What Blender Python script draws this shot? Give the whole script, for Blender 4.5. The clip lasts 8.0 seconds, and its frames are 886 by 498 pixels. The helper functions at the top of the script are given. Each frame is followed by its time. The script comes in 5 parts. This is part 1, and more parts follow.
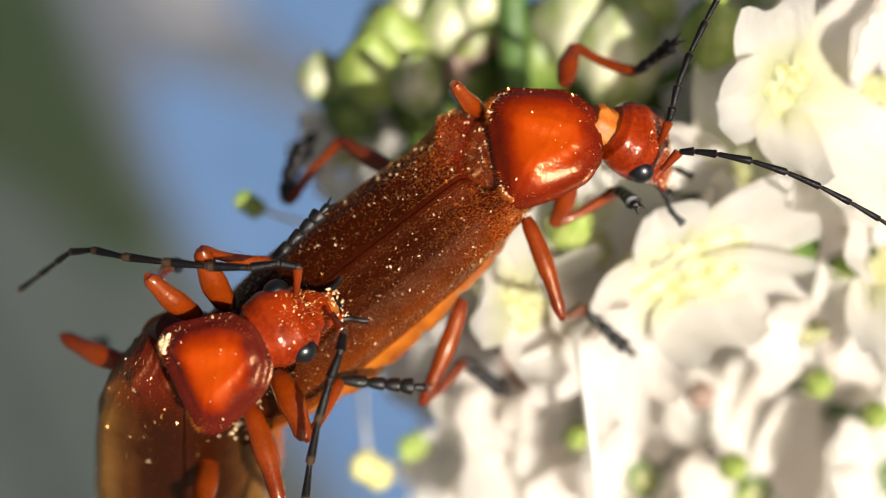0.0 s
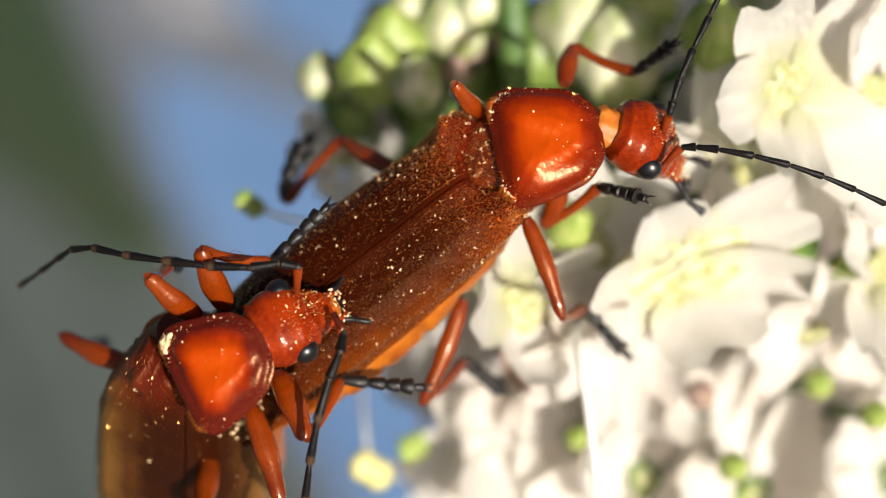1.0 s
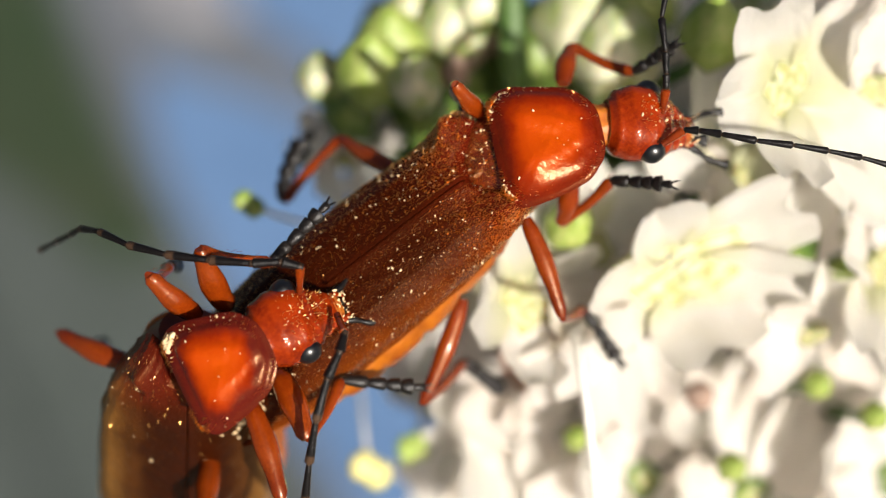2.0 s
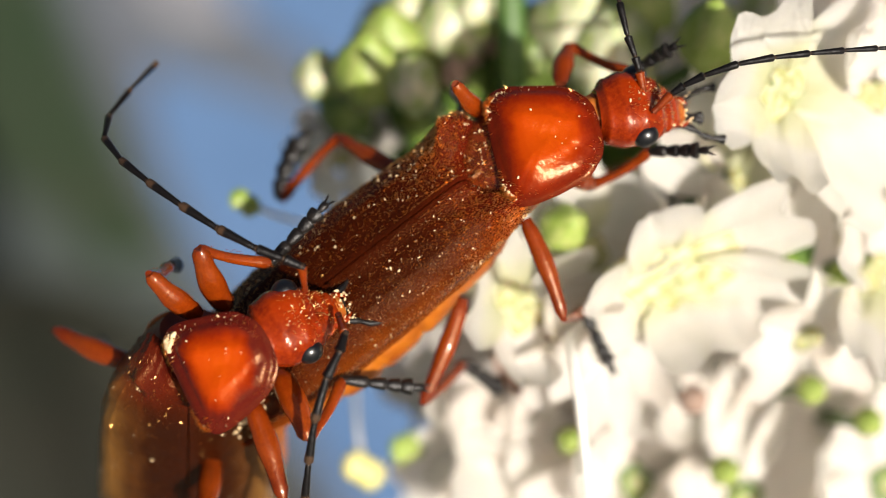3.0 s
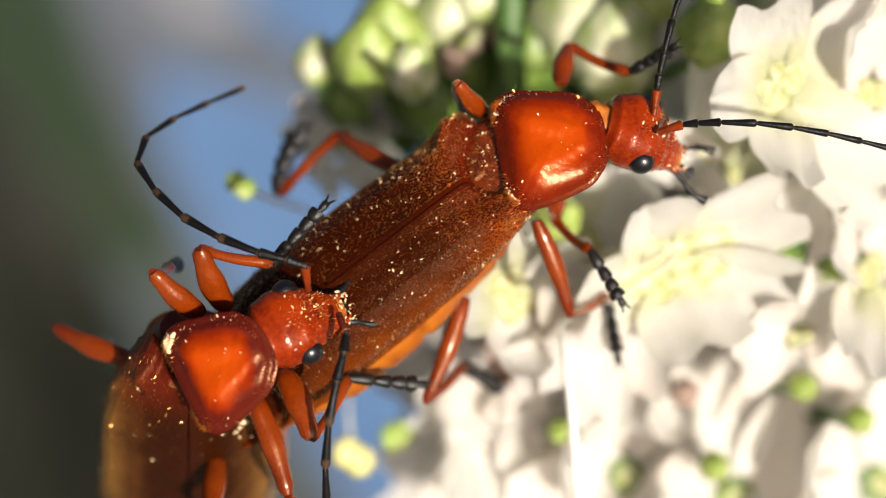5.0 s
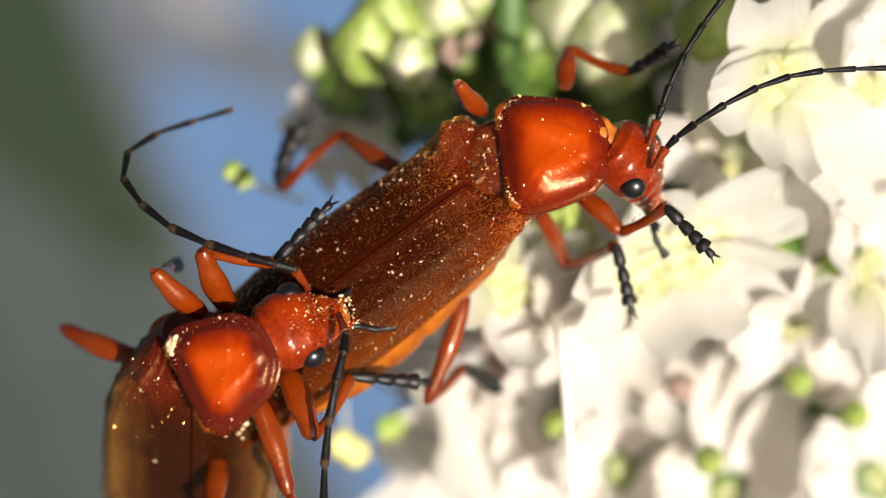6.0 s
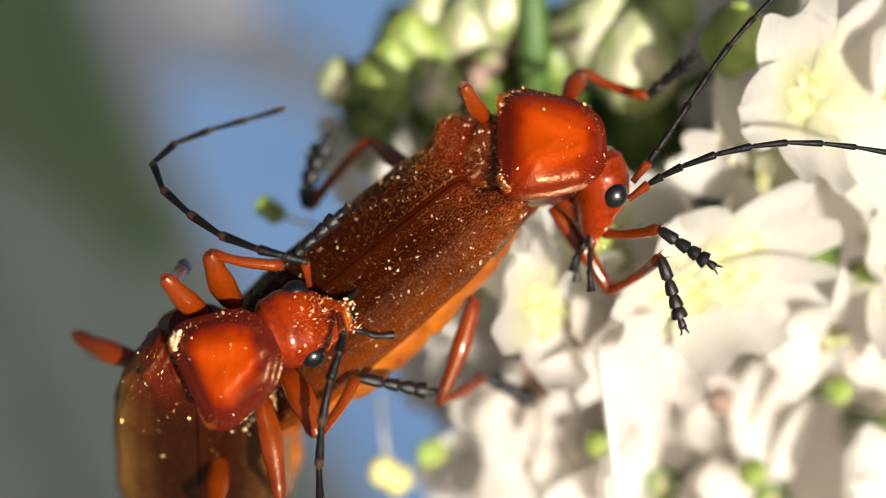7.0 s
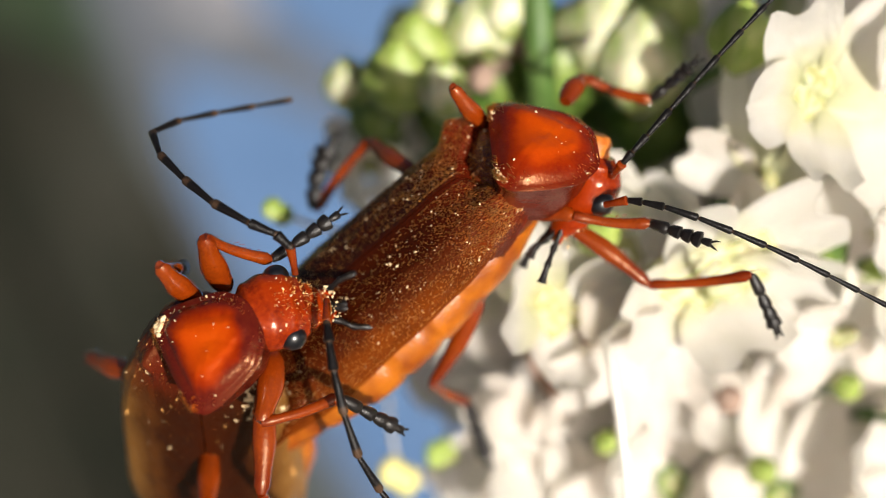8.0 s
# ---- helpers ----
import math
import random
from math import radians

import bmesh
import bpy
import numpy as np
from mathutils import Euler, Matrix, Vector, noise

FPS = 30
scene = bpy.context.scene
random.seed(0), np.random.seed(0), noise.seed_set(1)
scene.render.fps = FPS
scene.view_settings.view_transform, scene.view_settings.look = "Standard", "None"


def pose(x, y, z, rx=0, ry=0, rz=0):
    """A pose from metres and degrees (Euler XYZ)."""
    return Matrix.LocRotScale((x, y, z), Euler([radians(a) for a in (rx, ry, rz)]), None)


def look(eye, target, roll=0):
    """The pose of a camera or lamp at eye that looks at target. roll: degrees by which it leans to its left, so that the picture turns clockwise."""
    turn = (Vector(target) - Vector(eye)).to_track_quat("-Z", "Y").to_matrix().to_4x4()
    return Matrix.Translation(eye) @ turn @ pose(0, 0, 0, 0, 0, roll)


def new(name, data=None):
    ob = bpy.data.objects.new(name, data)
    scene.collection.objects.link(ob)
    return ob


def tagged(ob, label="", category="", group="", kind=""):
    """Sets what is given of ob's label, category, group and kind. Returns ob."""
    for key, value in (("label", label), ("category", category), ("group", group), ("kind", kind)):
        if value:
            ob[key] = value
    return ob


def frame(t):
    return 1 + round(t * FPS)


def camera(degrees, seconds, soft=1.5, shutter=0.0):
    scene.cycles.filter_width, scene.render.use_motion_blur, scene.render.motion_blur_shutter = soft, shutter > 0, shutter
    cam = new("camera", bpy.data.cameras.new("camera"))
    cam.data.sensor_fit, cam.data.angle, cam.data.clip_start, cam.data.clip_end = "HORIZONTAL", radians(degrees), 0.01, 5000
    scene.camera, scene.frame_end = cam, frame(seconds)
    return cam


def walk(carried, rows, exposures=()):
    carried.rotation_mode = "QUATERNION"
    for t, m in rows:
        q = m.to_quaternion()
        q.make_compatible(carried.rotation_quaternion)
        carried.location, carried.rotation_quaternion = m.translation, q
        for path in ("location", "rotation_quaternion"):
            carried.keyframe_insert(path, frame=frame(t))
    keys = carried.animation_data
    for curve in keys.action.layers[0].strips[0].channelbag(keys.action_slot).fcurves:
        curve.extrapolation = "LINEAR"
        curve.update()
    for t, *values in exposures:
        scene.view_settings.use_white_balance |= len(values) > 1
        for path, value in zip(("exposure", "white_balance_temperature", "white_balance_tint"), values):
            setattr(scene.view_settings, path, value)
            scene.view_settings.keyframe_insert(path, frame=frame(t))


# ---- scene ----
MM = 0.001
# The stage: u to the right, v up, w towards the lens, in millimetres; it leans with the lens, 0.9 m above the ground.
GROUND = -0.9
STAGE = pose(0, 0, 0, 40, 0, 0)
REACH = 26.6  # mm from the lens to the sharp plane


def stage(u, v, w):
    return STAGE @ Matrix.Translation((u * MM, v * MM, w * MM))


# ---- camera ----
cam = camera(30.0, 8.0, soft=1.0)
cam.data.dof.use_dof = True
cam.data.dof.focus_distance = (REACH - 0.3) * MM
cam.data.dof.aperture_fstop = 52.0
EYE = stage(0, 0, REACH)
# the hand-held camera follows the swaying flower: degrees to its left
PAN = [(0, 0.0), (1.0, 0.1), (2.0, 0.05), (3.6, 0.0), (4.7, 0.25), (6.0, 0.3), (6.5, 0.45), (7.2, 0.95), (7.6, 1.0), (8.0, 0.85)]


def pan(t):
    """The turn about the lens at t seconds, which the flower shares."""
    a = np.interp(t, [r[0] for r in PAN], [r[1] for r in PAN])
    return EYE @ Matrix.Rotation(radians(float(a)), 4, "Y") @ EYE.inverted()


walk(cam, [(t, pan(t) @ EYE) for t, _ in PAN], [(0, 0.45), (8.0, 0.45)])

# ---- light ----
SUN_WAY = (STAGE.to_3x3() @ Vector((0.38, -0.22, 0.90))).normalized()
world = bpy.data.worlds.new("sky")
scene.world = world
world.use_nodes = True
sky = world.node_tree.nodes.new("ShaderNodeTexSky")
sky.sky_type = "NISHITA"
sky.sun_disc = False
sky.air_density = 0.6
sky.dust_density = 6.0
sky.ozone_density = 0.2
sky.sun_elevation = math.asin(SUN_WAY.z)
sky.sun_rotation = math.atan2(SUN_WAY.x, SUN_WAY.y)
back = world.node_tree.nodes["Background"]
back.inputs["Strength"].default_value = 0.05
world.node_tree.links.new(sky.outputs[0], back.inputs[0])
sun = new("sun", bpy.data.lights.new("sun", "SUN"))
sun.data.energy = 4.8
sun.data.angle = radians(0.53)
sun.data.color = (1.0, 0.94, 0.86)
sun.matrix_world = look(SUN_WAY * 5, (0, 0, 0))


# ---- materials ----
def material(name, colour, rough=0.5, second=None, size=0.5, spread=(0.4, 0.65), bump=0.0, bump_size=0.05,
             coat=0.0, glow=0.0, radius=(0.5, 0.2, 0.05), through_light=0.0, metal=0.0, fine=None, specular=0.5, tint=(1, 1, 1), streak=0, coat_rough=0.08, coat_relief=True):
    """A procedural surface. size, bump_size: in mm, the width of stains and of the relief."""
    m = bpy.data.materials.new(name)
    m.use_nodes = True
    nodes, links = m.node_tree.nodes, m.node_tree.links
    bsdf = nodes["Principled BSDF"]
    where = nodes.new("ShaderNodeTexCoord").outputs["Object"]
    bsdf.inputs["Base Color"].default_value = (*colour, 1)
    bsdf.inputs["Roughness"].default_value = rough
    bsdf.inputs["Metallic"].default_value = metal
    bsdf.inputs["Coat Weight"].default_value = coat
    bsdf.inputs["Coat Roughness"].default_value = coat_rough
    bsdf.inputs["Specular IOR Level"].default_value = specular
    bsdf.inputs["Specular Tint"].default_value = (*tint, 1)
    if glow:
        bsdf.inputs["Subsurface Weight"].default_value = glow
        bsdf.inputs["Subsurface Radius"].default_value = radius
        bsdf.inputs["Subsurface Scale"].default_value = MM
    out = None
    if second:
        tex = nodes.new("ShaderNodeTexNoise")
        tex.inputs["Scale"].default_value = 1 / (size * MM)
        tex.inputs["Detail"].default_value = 5
        links.new(where, tex.inputs["Vector"])
        ramp = nodes.new("ShaderNodeValToRGB")
        ramp.color_ramp.elements[0].position, ramp.color_ramp.elements[1].position = spread
        ramp.color_ramp.elements[0].color, ramp.color_ramp.elements[1].color = (*colour, 1), (*second, 1)
        links.new(tex.outputs["Fac"], ramp.inputs[0])
        out = ramp.outputs[0]
    if fine:
        tex = nodes.new("ShaderNodeTexNoise")
        tex.inputs["Scale"].default_value = 1 / (bump_size * MM)
        tex.inputs["Detail"].default_value = 3
        links.new(where, tex.inputs["Vector"])
        ramp = nodes.new("ShaderNodeValToRGB")
        ramp.color_ramp.elements[0].position, ramp.color_ramp.elements[1].position = 0.4, 0.85
        links.new(tex.outputs["Fac"], ramp.inputs[0])
        mix = nodes.new("ShaderNodeMix")
        mix.data_type = "RGBA"
        links.new(ramp.outputs[0], mix.inputs[0])
        if out:
            links.new(out, mix.inputs[6])
        else:
            mix.inputs[6].default_value = (*colour, 1)
        mix.inputs[7].default_value = (*fine, 1)
        out = mix.outputs[2]
    if out:
        links.new(out, bsdf.inputs["Base Color"])
    if bump:
        tex = nodes.new("ShaderNodeTexNoise")
        tex.inputs["Scale"].default_value = 1 / (bump_size * MM)
        tex.inputs["Detail"].default_value = 4
        if streak:
            stretch = nodes.new("ShaderNodeVectorMath")
            stretch.operation = "MULTIPLY"
            stretch.inputs[1].default_value = (1 / streak, 1, 1)
            links.new(where, stretch.inputs[0])
            links.new(stretch.outputs[0], tex.inputs["Vector"])
        else:
            links.new(where, tex.inputs["Vector"])
        rise = nodes.new("ShaderNodeBump")
        rise.inputs["Strength"].default_value = 0.8
        rise.inputs["Distance"].default_value = bump * MM
        links.new(tex.outputs["Fac"], rise.inputs["Height"])
        links.new(rise.outputs[0], bsdf.inputs["Normal"])
        if coat_relief:
            links.new(rise.outputs[0], bsdf.inputs["Coat Normal"])
    if through_light:
        leaf = nodes.new("ShaderNodeBsdfTranslucent")
        leaf.inputs["Color"].default_value = (*colour, 1)
        if out:
            links.new(out, leaf.inputs["Color"])
        blend = nodes.new("ShaderNodeMixShader")
        blend.inputs[0].default_value = through_light
        links.new(bsdf.outputs[0], blend.inputs[1])
        links.new(leaf.outputs[0], blend.inputs[2])
        links.new(blend.outputs[0], nodes["Material Output"].inputs["Surface"])
    return m


def banded(m, axis, stops, amount=1.0, wobble=0.0, wobble_size=0.4, reach=1.0):
    """Lays colours along one axis of the part over the surface's colour: stops of (mm / reach in 0..1, colour)."""
    nodes, links = m.node_tree.nodes, m.node_tree.links
    bsdf = nodes["Principled BSDF"]
    where = nodes.new("ShaderNodeTexCoord").outputs["Object"]
    apart = nodes.new("ShaderNodeSeparateXYZ")
    links.new(where, apart.inputs[0])
    size = nodes.new("ShaderNodeMath")
    size.operation = "ABSOLUTE"
    links.new(apart.outputs[axis], size.inputs[0])
    scale = nodes.new("ShaderNodeMath")
    scale.operation = "MULTIPLY"
    scale.inputs[1].default_value = 1 / (reach * MM)
    links.new(size.outputs[0], scale.inputs[0])
    value = scale.outputs[0]
    if wobble:
        tex = nodes.new("ShaderNodeTexNoise")
        tex.inputs["Scale"].default_value = 1 / (wobble_size * MM)
        links.new(where, tex.inputs["Vector"])
        add = nodes.new("ShaderNodeMath")
        add.operation = "MULTIPLY_ADD"
        links.new(tex.outputs["Fac"], add.inputs[0])
        add.inputs[1].default_value = wobble
        links.new(value, add.inputs[2])
        less = nodes.new("ShaderNodeMath")
        less.operation = "SUBTRACT"
        links.new(add.outputs[0], less.inputs[0])
        less.inputs[1].default_value = wobble / 2
        value = less.outputs[0]
    ramp = nodes.new("ShaderNodeValToRGB")
    while len(ramp.color_ramp.elements) < len(stops):
        ramp.color_ramp.elements.new(0.5)
    for e, (p, c) in zip(ramp.color_ramp.elements, stops):
        e.position, e.color = p, (*c, 1)
    links.new(value, ramp.inputs[0])
    mix = nodes.new("ShaderNodeMix")
    mix.data_type = "RGBA"
    mix.inputs[0].default_value = amount
    old = bsdf.inputs["Base Color"]
    if old.is_linked:
        links.new(old.links[0].from_socket, mix.inputs[6])
    else:
        mix.inputs[6].default_value = old.default_value
    links.new(ramp.outputs[0], mix.inputs[7])
    links.new(mix.outputs[2], bsdf.inputs["Base Color"])
    return m


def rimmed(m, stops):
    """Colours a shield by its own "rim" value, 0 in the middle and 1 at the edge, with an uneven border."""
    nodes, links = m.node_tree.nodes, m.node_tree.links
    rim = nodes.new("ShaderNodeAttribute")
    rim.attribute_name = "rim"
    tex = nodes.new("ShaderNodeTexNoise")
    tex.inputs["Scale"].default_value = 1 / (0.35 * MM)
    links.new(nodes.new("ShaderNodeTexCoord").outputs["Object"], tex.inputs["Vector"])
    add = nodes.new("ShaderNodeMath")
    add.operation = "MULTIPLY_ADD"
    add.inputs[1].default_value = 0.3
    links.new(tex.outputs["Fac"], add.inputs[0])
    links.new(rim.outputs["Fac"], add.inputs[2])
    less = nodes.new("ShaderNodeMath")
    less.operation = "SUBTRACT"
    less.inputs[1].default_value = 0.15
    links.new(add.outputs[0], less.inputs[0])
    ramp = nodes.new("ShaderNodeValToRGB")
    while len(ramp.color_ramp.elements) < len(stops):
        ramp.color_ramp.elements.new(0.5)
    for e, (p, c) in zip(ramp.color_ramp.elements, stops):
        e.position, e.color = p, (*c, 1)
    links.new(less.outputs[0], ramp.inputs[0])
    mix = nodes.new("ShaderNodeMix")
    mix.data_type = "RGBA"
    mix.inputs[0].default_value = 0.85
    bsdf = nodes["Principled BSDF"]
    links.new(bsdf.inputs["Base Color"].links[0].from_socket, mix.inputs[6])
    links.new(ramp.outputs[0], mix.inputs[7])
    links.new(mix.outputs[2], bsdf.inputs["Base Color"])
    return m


# dark middle and orange margin, strengthened so the colour carries some rounded shading
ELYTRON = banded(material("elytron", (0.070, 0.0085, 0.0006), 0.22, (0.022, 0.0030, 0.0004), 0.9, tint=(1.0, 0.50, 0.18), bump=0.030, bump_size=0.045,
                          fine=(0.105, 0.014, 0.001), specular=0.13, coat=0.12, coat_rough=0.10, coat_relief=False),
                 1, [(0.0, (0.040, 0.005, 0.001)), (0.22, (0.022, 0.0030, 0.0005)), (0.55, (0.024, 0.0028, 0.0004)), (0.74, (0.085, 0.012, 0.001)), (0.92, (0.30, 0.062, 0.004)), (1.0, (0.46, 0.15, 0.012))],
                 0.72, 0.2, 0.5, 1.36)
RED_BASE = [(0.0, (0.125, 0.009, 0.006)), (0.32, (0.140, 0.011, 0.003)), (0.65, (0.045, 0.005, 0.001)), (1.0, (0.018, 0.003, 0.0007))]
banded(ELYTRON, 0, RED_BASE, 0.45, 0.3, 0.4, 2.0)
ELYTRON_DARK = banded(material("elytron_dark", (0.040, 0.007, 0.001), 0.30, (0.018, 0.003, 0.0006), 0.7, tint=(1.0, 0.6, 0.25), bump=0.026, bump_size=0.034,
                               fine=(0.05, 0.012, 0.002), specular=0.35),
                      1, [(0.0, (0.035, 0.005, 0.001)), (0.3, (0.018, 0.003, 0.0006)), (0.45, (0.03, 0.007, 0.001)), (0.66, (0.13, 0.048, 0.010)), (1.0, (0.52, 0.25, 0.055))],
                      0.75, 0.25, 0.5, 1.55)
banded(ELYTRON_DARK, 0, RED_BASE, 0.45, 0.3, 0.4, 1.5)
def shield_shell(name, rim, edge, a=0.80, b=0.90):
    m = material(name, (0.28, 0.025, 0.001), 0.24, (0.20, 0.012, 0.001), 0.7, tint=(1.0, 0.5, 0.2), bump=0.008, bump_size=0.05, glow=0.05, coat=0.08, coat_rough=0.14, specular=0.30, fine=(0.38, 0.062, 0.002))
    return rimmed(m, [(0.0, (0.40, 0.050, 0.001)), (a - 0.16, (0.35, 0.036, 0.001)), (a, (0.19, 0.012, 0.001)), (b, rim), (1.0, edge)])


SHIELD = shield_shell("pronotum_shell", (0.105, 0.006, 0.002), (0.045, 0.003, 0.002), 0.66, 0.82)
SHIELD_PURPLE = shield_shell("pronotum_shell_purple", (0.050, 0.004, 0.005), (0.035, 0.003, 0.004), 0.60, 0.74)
HEAD = material("head_shell", (0.25, 0.021, 0.001), 0.24, (0.12, 0.008, 0.001), 0.5, tint=(1.0, 0.5, 0.25), bump=0.008, bump_size=0.05, specular=0.25, glow=0.05, coat=0.40, coat_rough=0.16, fine=(0.28, 0.030, 0.002))
SCUTE = material("scutellum_plate", (0.26, 0.10, 0.03), 0.5, (0.16, 0.045, 0.012), 0.15, bump=0.02, bump_size=0.05)
LIMB = banded(material("limb_shell", (0.17, 0.020, 0.0012), 0.24, (0.08, 0.008, 0.001), 0.35, tint=(1.0, 0.7, 0.4), fine=(0.24, 0.038, 0.002), bump=0.014, bump_size=0.05, glow=0.10, specular=0.30, coat=0.6, coat_rough=0.08, coat_relief=False),
              0, [(0.0, (0.08, 0.007, 0.001)), (0.25, (0.22, 0.030, 0.0016)), (0.75, (0.23, 0.036, 0.002)), (1.0, (0.10, 0.009, 0.001))], 0.55, 0.25, 0.3, 1.4)
BELLY = material("belly", (0.38, 0.105, 0.004), 0.32, (0.20, 0.040, 0.002), 0.6, bump=0.015, bump_size=0.06, glow=0.08)
UNDER = material("underside", (0.16, 0.022, 0.002), 0.35, (0.08, 0.010, 0.001), 0.5, bump=0.01, bump_size=0.05)
NECK = material("neck_skin", (0.52, 0.15, 0.012), 0.5, (0.38, 0.09, 0.008), 0.2, bump=0.02, bump_size=0.08, glow=0.3)
BLACK = material("black_shell", (0.006, 0.005, 0.005), 0.36, (0.014, 0.011, 0.009), 0.12, specular=0.35, bump=0.012, bump_size=0.03)
FEELER_SHELL = banded(material("feeler_shell", (0.006, 0.005, 0.005), 0.36, (0.012, 0.010, 0.009), 0.12, specular=0.18, bump=0.016, bump_size=0.04),
                      0, [(0.0, (0.05, 0.028, 0.016)), (0.05, (0.006, 0.005, 0.005)), (0.93, (0.006, 0.005, 0.005)), (1.0, (0.06, 0.034, 0.02))], 1.0, 0.0, 0.4, 0.6)
EYEBALL = material("eye", (0.004, 0.004, 0.005), 0.30, bump=0.0012, bump_size=0.02, specular=0.8)
POLLEN = material("pollen", (0.80, 0.62, 0.36), 0.8, (0.70, 0.48, 0.25), 0.05)
HAIR = material("golden_hair", (0.80, 0.43, 0.13), 0.32, metal=1.0)
PETAL = material("petal", (0.94, 0.92, 0.88), 0.5, (0.93, 0.87, 0.81), 1.6, (0.45, 0.75), bump=0.07, bump_size=0.12, through_light=0.5, streak=6)
PETAL_BASE = banded(material("petal_greenish", (0.93, 0.91, 0.88), 0.5, (0.90, 0.87, 0.80), 0.9, bump=0.07, bump_size=0.12, through_light=0.5, streak=6),
                    0, [(0.0, (0.60, 0.64, 0.30)), (0.24, (0.79, 0.79, 0.56)), (0.46, (0.89, 0.87, 0.82)), (1.0, (0.90, 0.88, 0.85))], 0.9, 0.3, 0.6, 2.4)
GREEN = material("green_skin", (0.065, 0.125, 0.018), 0.4, (0.19, 0.26, 0.05), 0.7, bump=0.02, bump_size=0.15, glow=0.15, radius=(0.2, 0.4, 0.05))
PALE_GREEN = material("pale_green_bud", (0.26, 0.33, 0.09), 0.5, (0.68, 0.66, 0.46), 0.9, bump=0.03, bump_size=0.25, glow=0.2)
LIME = material("fresh_green", (0.22, 0.31, 0.05), 0.45, (0.36, 0.41, 0.12), 0.5, bump=0.02, bump_size=0.2, glow=0.1, radius=(0.2, 0.4, 0.05))
DISC = material("nectar_disc", (0.30, 0.30, 0.09), 0.4, (0.55, 0.52, 0.32), 0.22, bump=0.10, bump_size=0.16, glow=0.2)
YELLOW = material("yellow_bud", (0.66, 0.60, 0.24), 0.5, (0.52, 0.47, 0.13), 0.25, bump=0.03, bump_size=0.2)
STALK = material("stalk", (0.050, 0.115, 0.020), 0.5, (0.085, 0.15, 0.035), 0.8, bump=0.03, bump_size=0.2)
# shade put into colour: for a shaded petal and dark gaps between buds
SHADE_BROWN = material("shade_brown", (0.50, 0.36, 0.29), 0.7, (0.36, 0.23, 0.17), 0.5, bump=0.05, bump_size=0.2, through_light=0.2)
FILAMENT = material("filament", (0.88, 0.86, 0.80), 0.4, (0.80, 0.78, 0.70), 0.3, through_light=0.2)


def ground_material(name, a, b, size, rough, relief):
    return material(name, a, rough, b, size * 1000, (0.35, 0.65), relief * 1000, 12.0)


PAVING = ground_material("slate_paving", (0.100, 0.190, 0.36), (0.125, 0.225, 0.41), 0.08, 0.7, 0.002)
ASPHALT = ground_material("asphalt", (0.135, 0.150, 0.172), (0.110, 0.122, 0.145), 0.05, 0.85, 0.003)
KERB = ground_material("pale_kerb", (0.27, 0.27, 0.29), (0.23, 0.23, 0.25), 0.05, 0.85, 0.003)
LAWN = ground_material("lawn", (0.018, 0.042, 0.014), (0.034, 0.048, 0.022), 0.06, 0.9, 0.01)
TURF = ground_material("turf", (0.078, 0.094, 0.088), (0.062, 0.078, 0.070), 0.04, 0.9, 0.01)
WEED = material("weed_leaf", (0.024, 0.027, 0.016), 0.6, (0.034, 0.032, 0.020), 30, through_light=0.1)
BLADE = material("grass_blade", (0.036, 0.060, 0.028), 0.5, (0.046, 0.070, 0.034), 20, through_light=0.25)


# ---- mesh tools (millimetres in, metres out) ----
def link(name, bm, mat, smooth=True):
    me = bpy.data.meshes.new(name)
    bmesh.ops.recalc_face_normals(bm, faces=bm.faces)
    for f in bm.faces:
        f.smooth = smooth
    for e in bm.edges:
        if len(e.link_faces) == 2 and e.calc_face_angle() > 0.9:
            e.smooth = False
    for v in bm.verts:
        v.co *= MM
    bm.to_mesh(me)
    bm.free()
    me.materials.append(mat)
    return me


def part(name, bm, mat, parent, label="", kind="", at=None):
    """One mesh object under a thing or a part; at: its pose in the parent's space, in mm."""
    ob = new(name, bm.copy() if isinstance(bm, bpy.types.Mesh) else link(name, bm, mat))
    ob.parent = parent
    if at is not None:
        ob.matrix_basis = small(at)
    return tagged(ob, label, kind=kind)


def small(m):
    m = m.copy()
    m.translation *= MM
    return m


def thing(name, m, label, category, group="", kind=""):
    ob = new(name)
    ob.empty_display_size = 0.001
    ob.matrix_basis = m
    return tagged(ob, label, category, group, kind)


def loft(bm, rings, close=True):
    vs = [[bm.verts.new(p) for p in ring] for ring in rings]
    n = len(rings[0])
    for a, b in zip(vs, vs[1:]):
        for i in range(n):
            bm.faces.new((a[i], a[(i + 1) % n], b[(i + 1) % n], b[i]))
    if close:
        bm.faces.new(vs[0][::-1])
        bm.faces.new(vs[-1])
    return bm


def tube(bm, points, radii, sides=8, flat=1.0):
    points = [Vector(p) for p in points]
    rings = []
    up = Vector((0.13, 0.21, 0.97))
    for i, p in enumerate(points):
        d = (points[min(i + 1, len(points) - 1)] - points[max(i - 1, 0)]).normalized()
        s = up.cross(d).normalized()
        u = d.cross(s).normalized()
        r = radii[i] if isinstance(radii, (list, tuple)) else radii
        rings.append([p + s * (r * math.cos(a)) + u * (r * flat * math.sin(a)) for a in (2 * math.pi * k / sides for k in range(sides))])
    return loft(bm, rings)


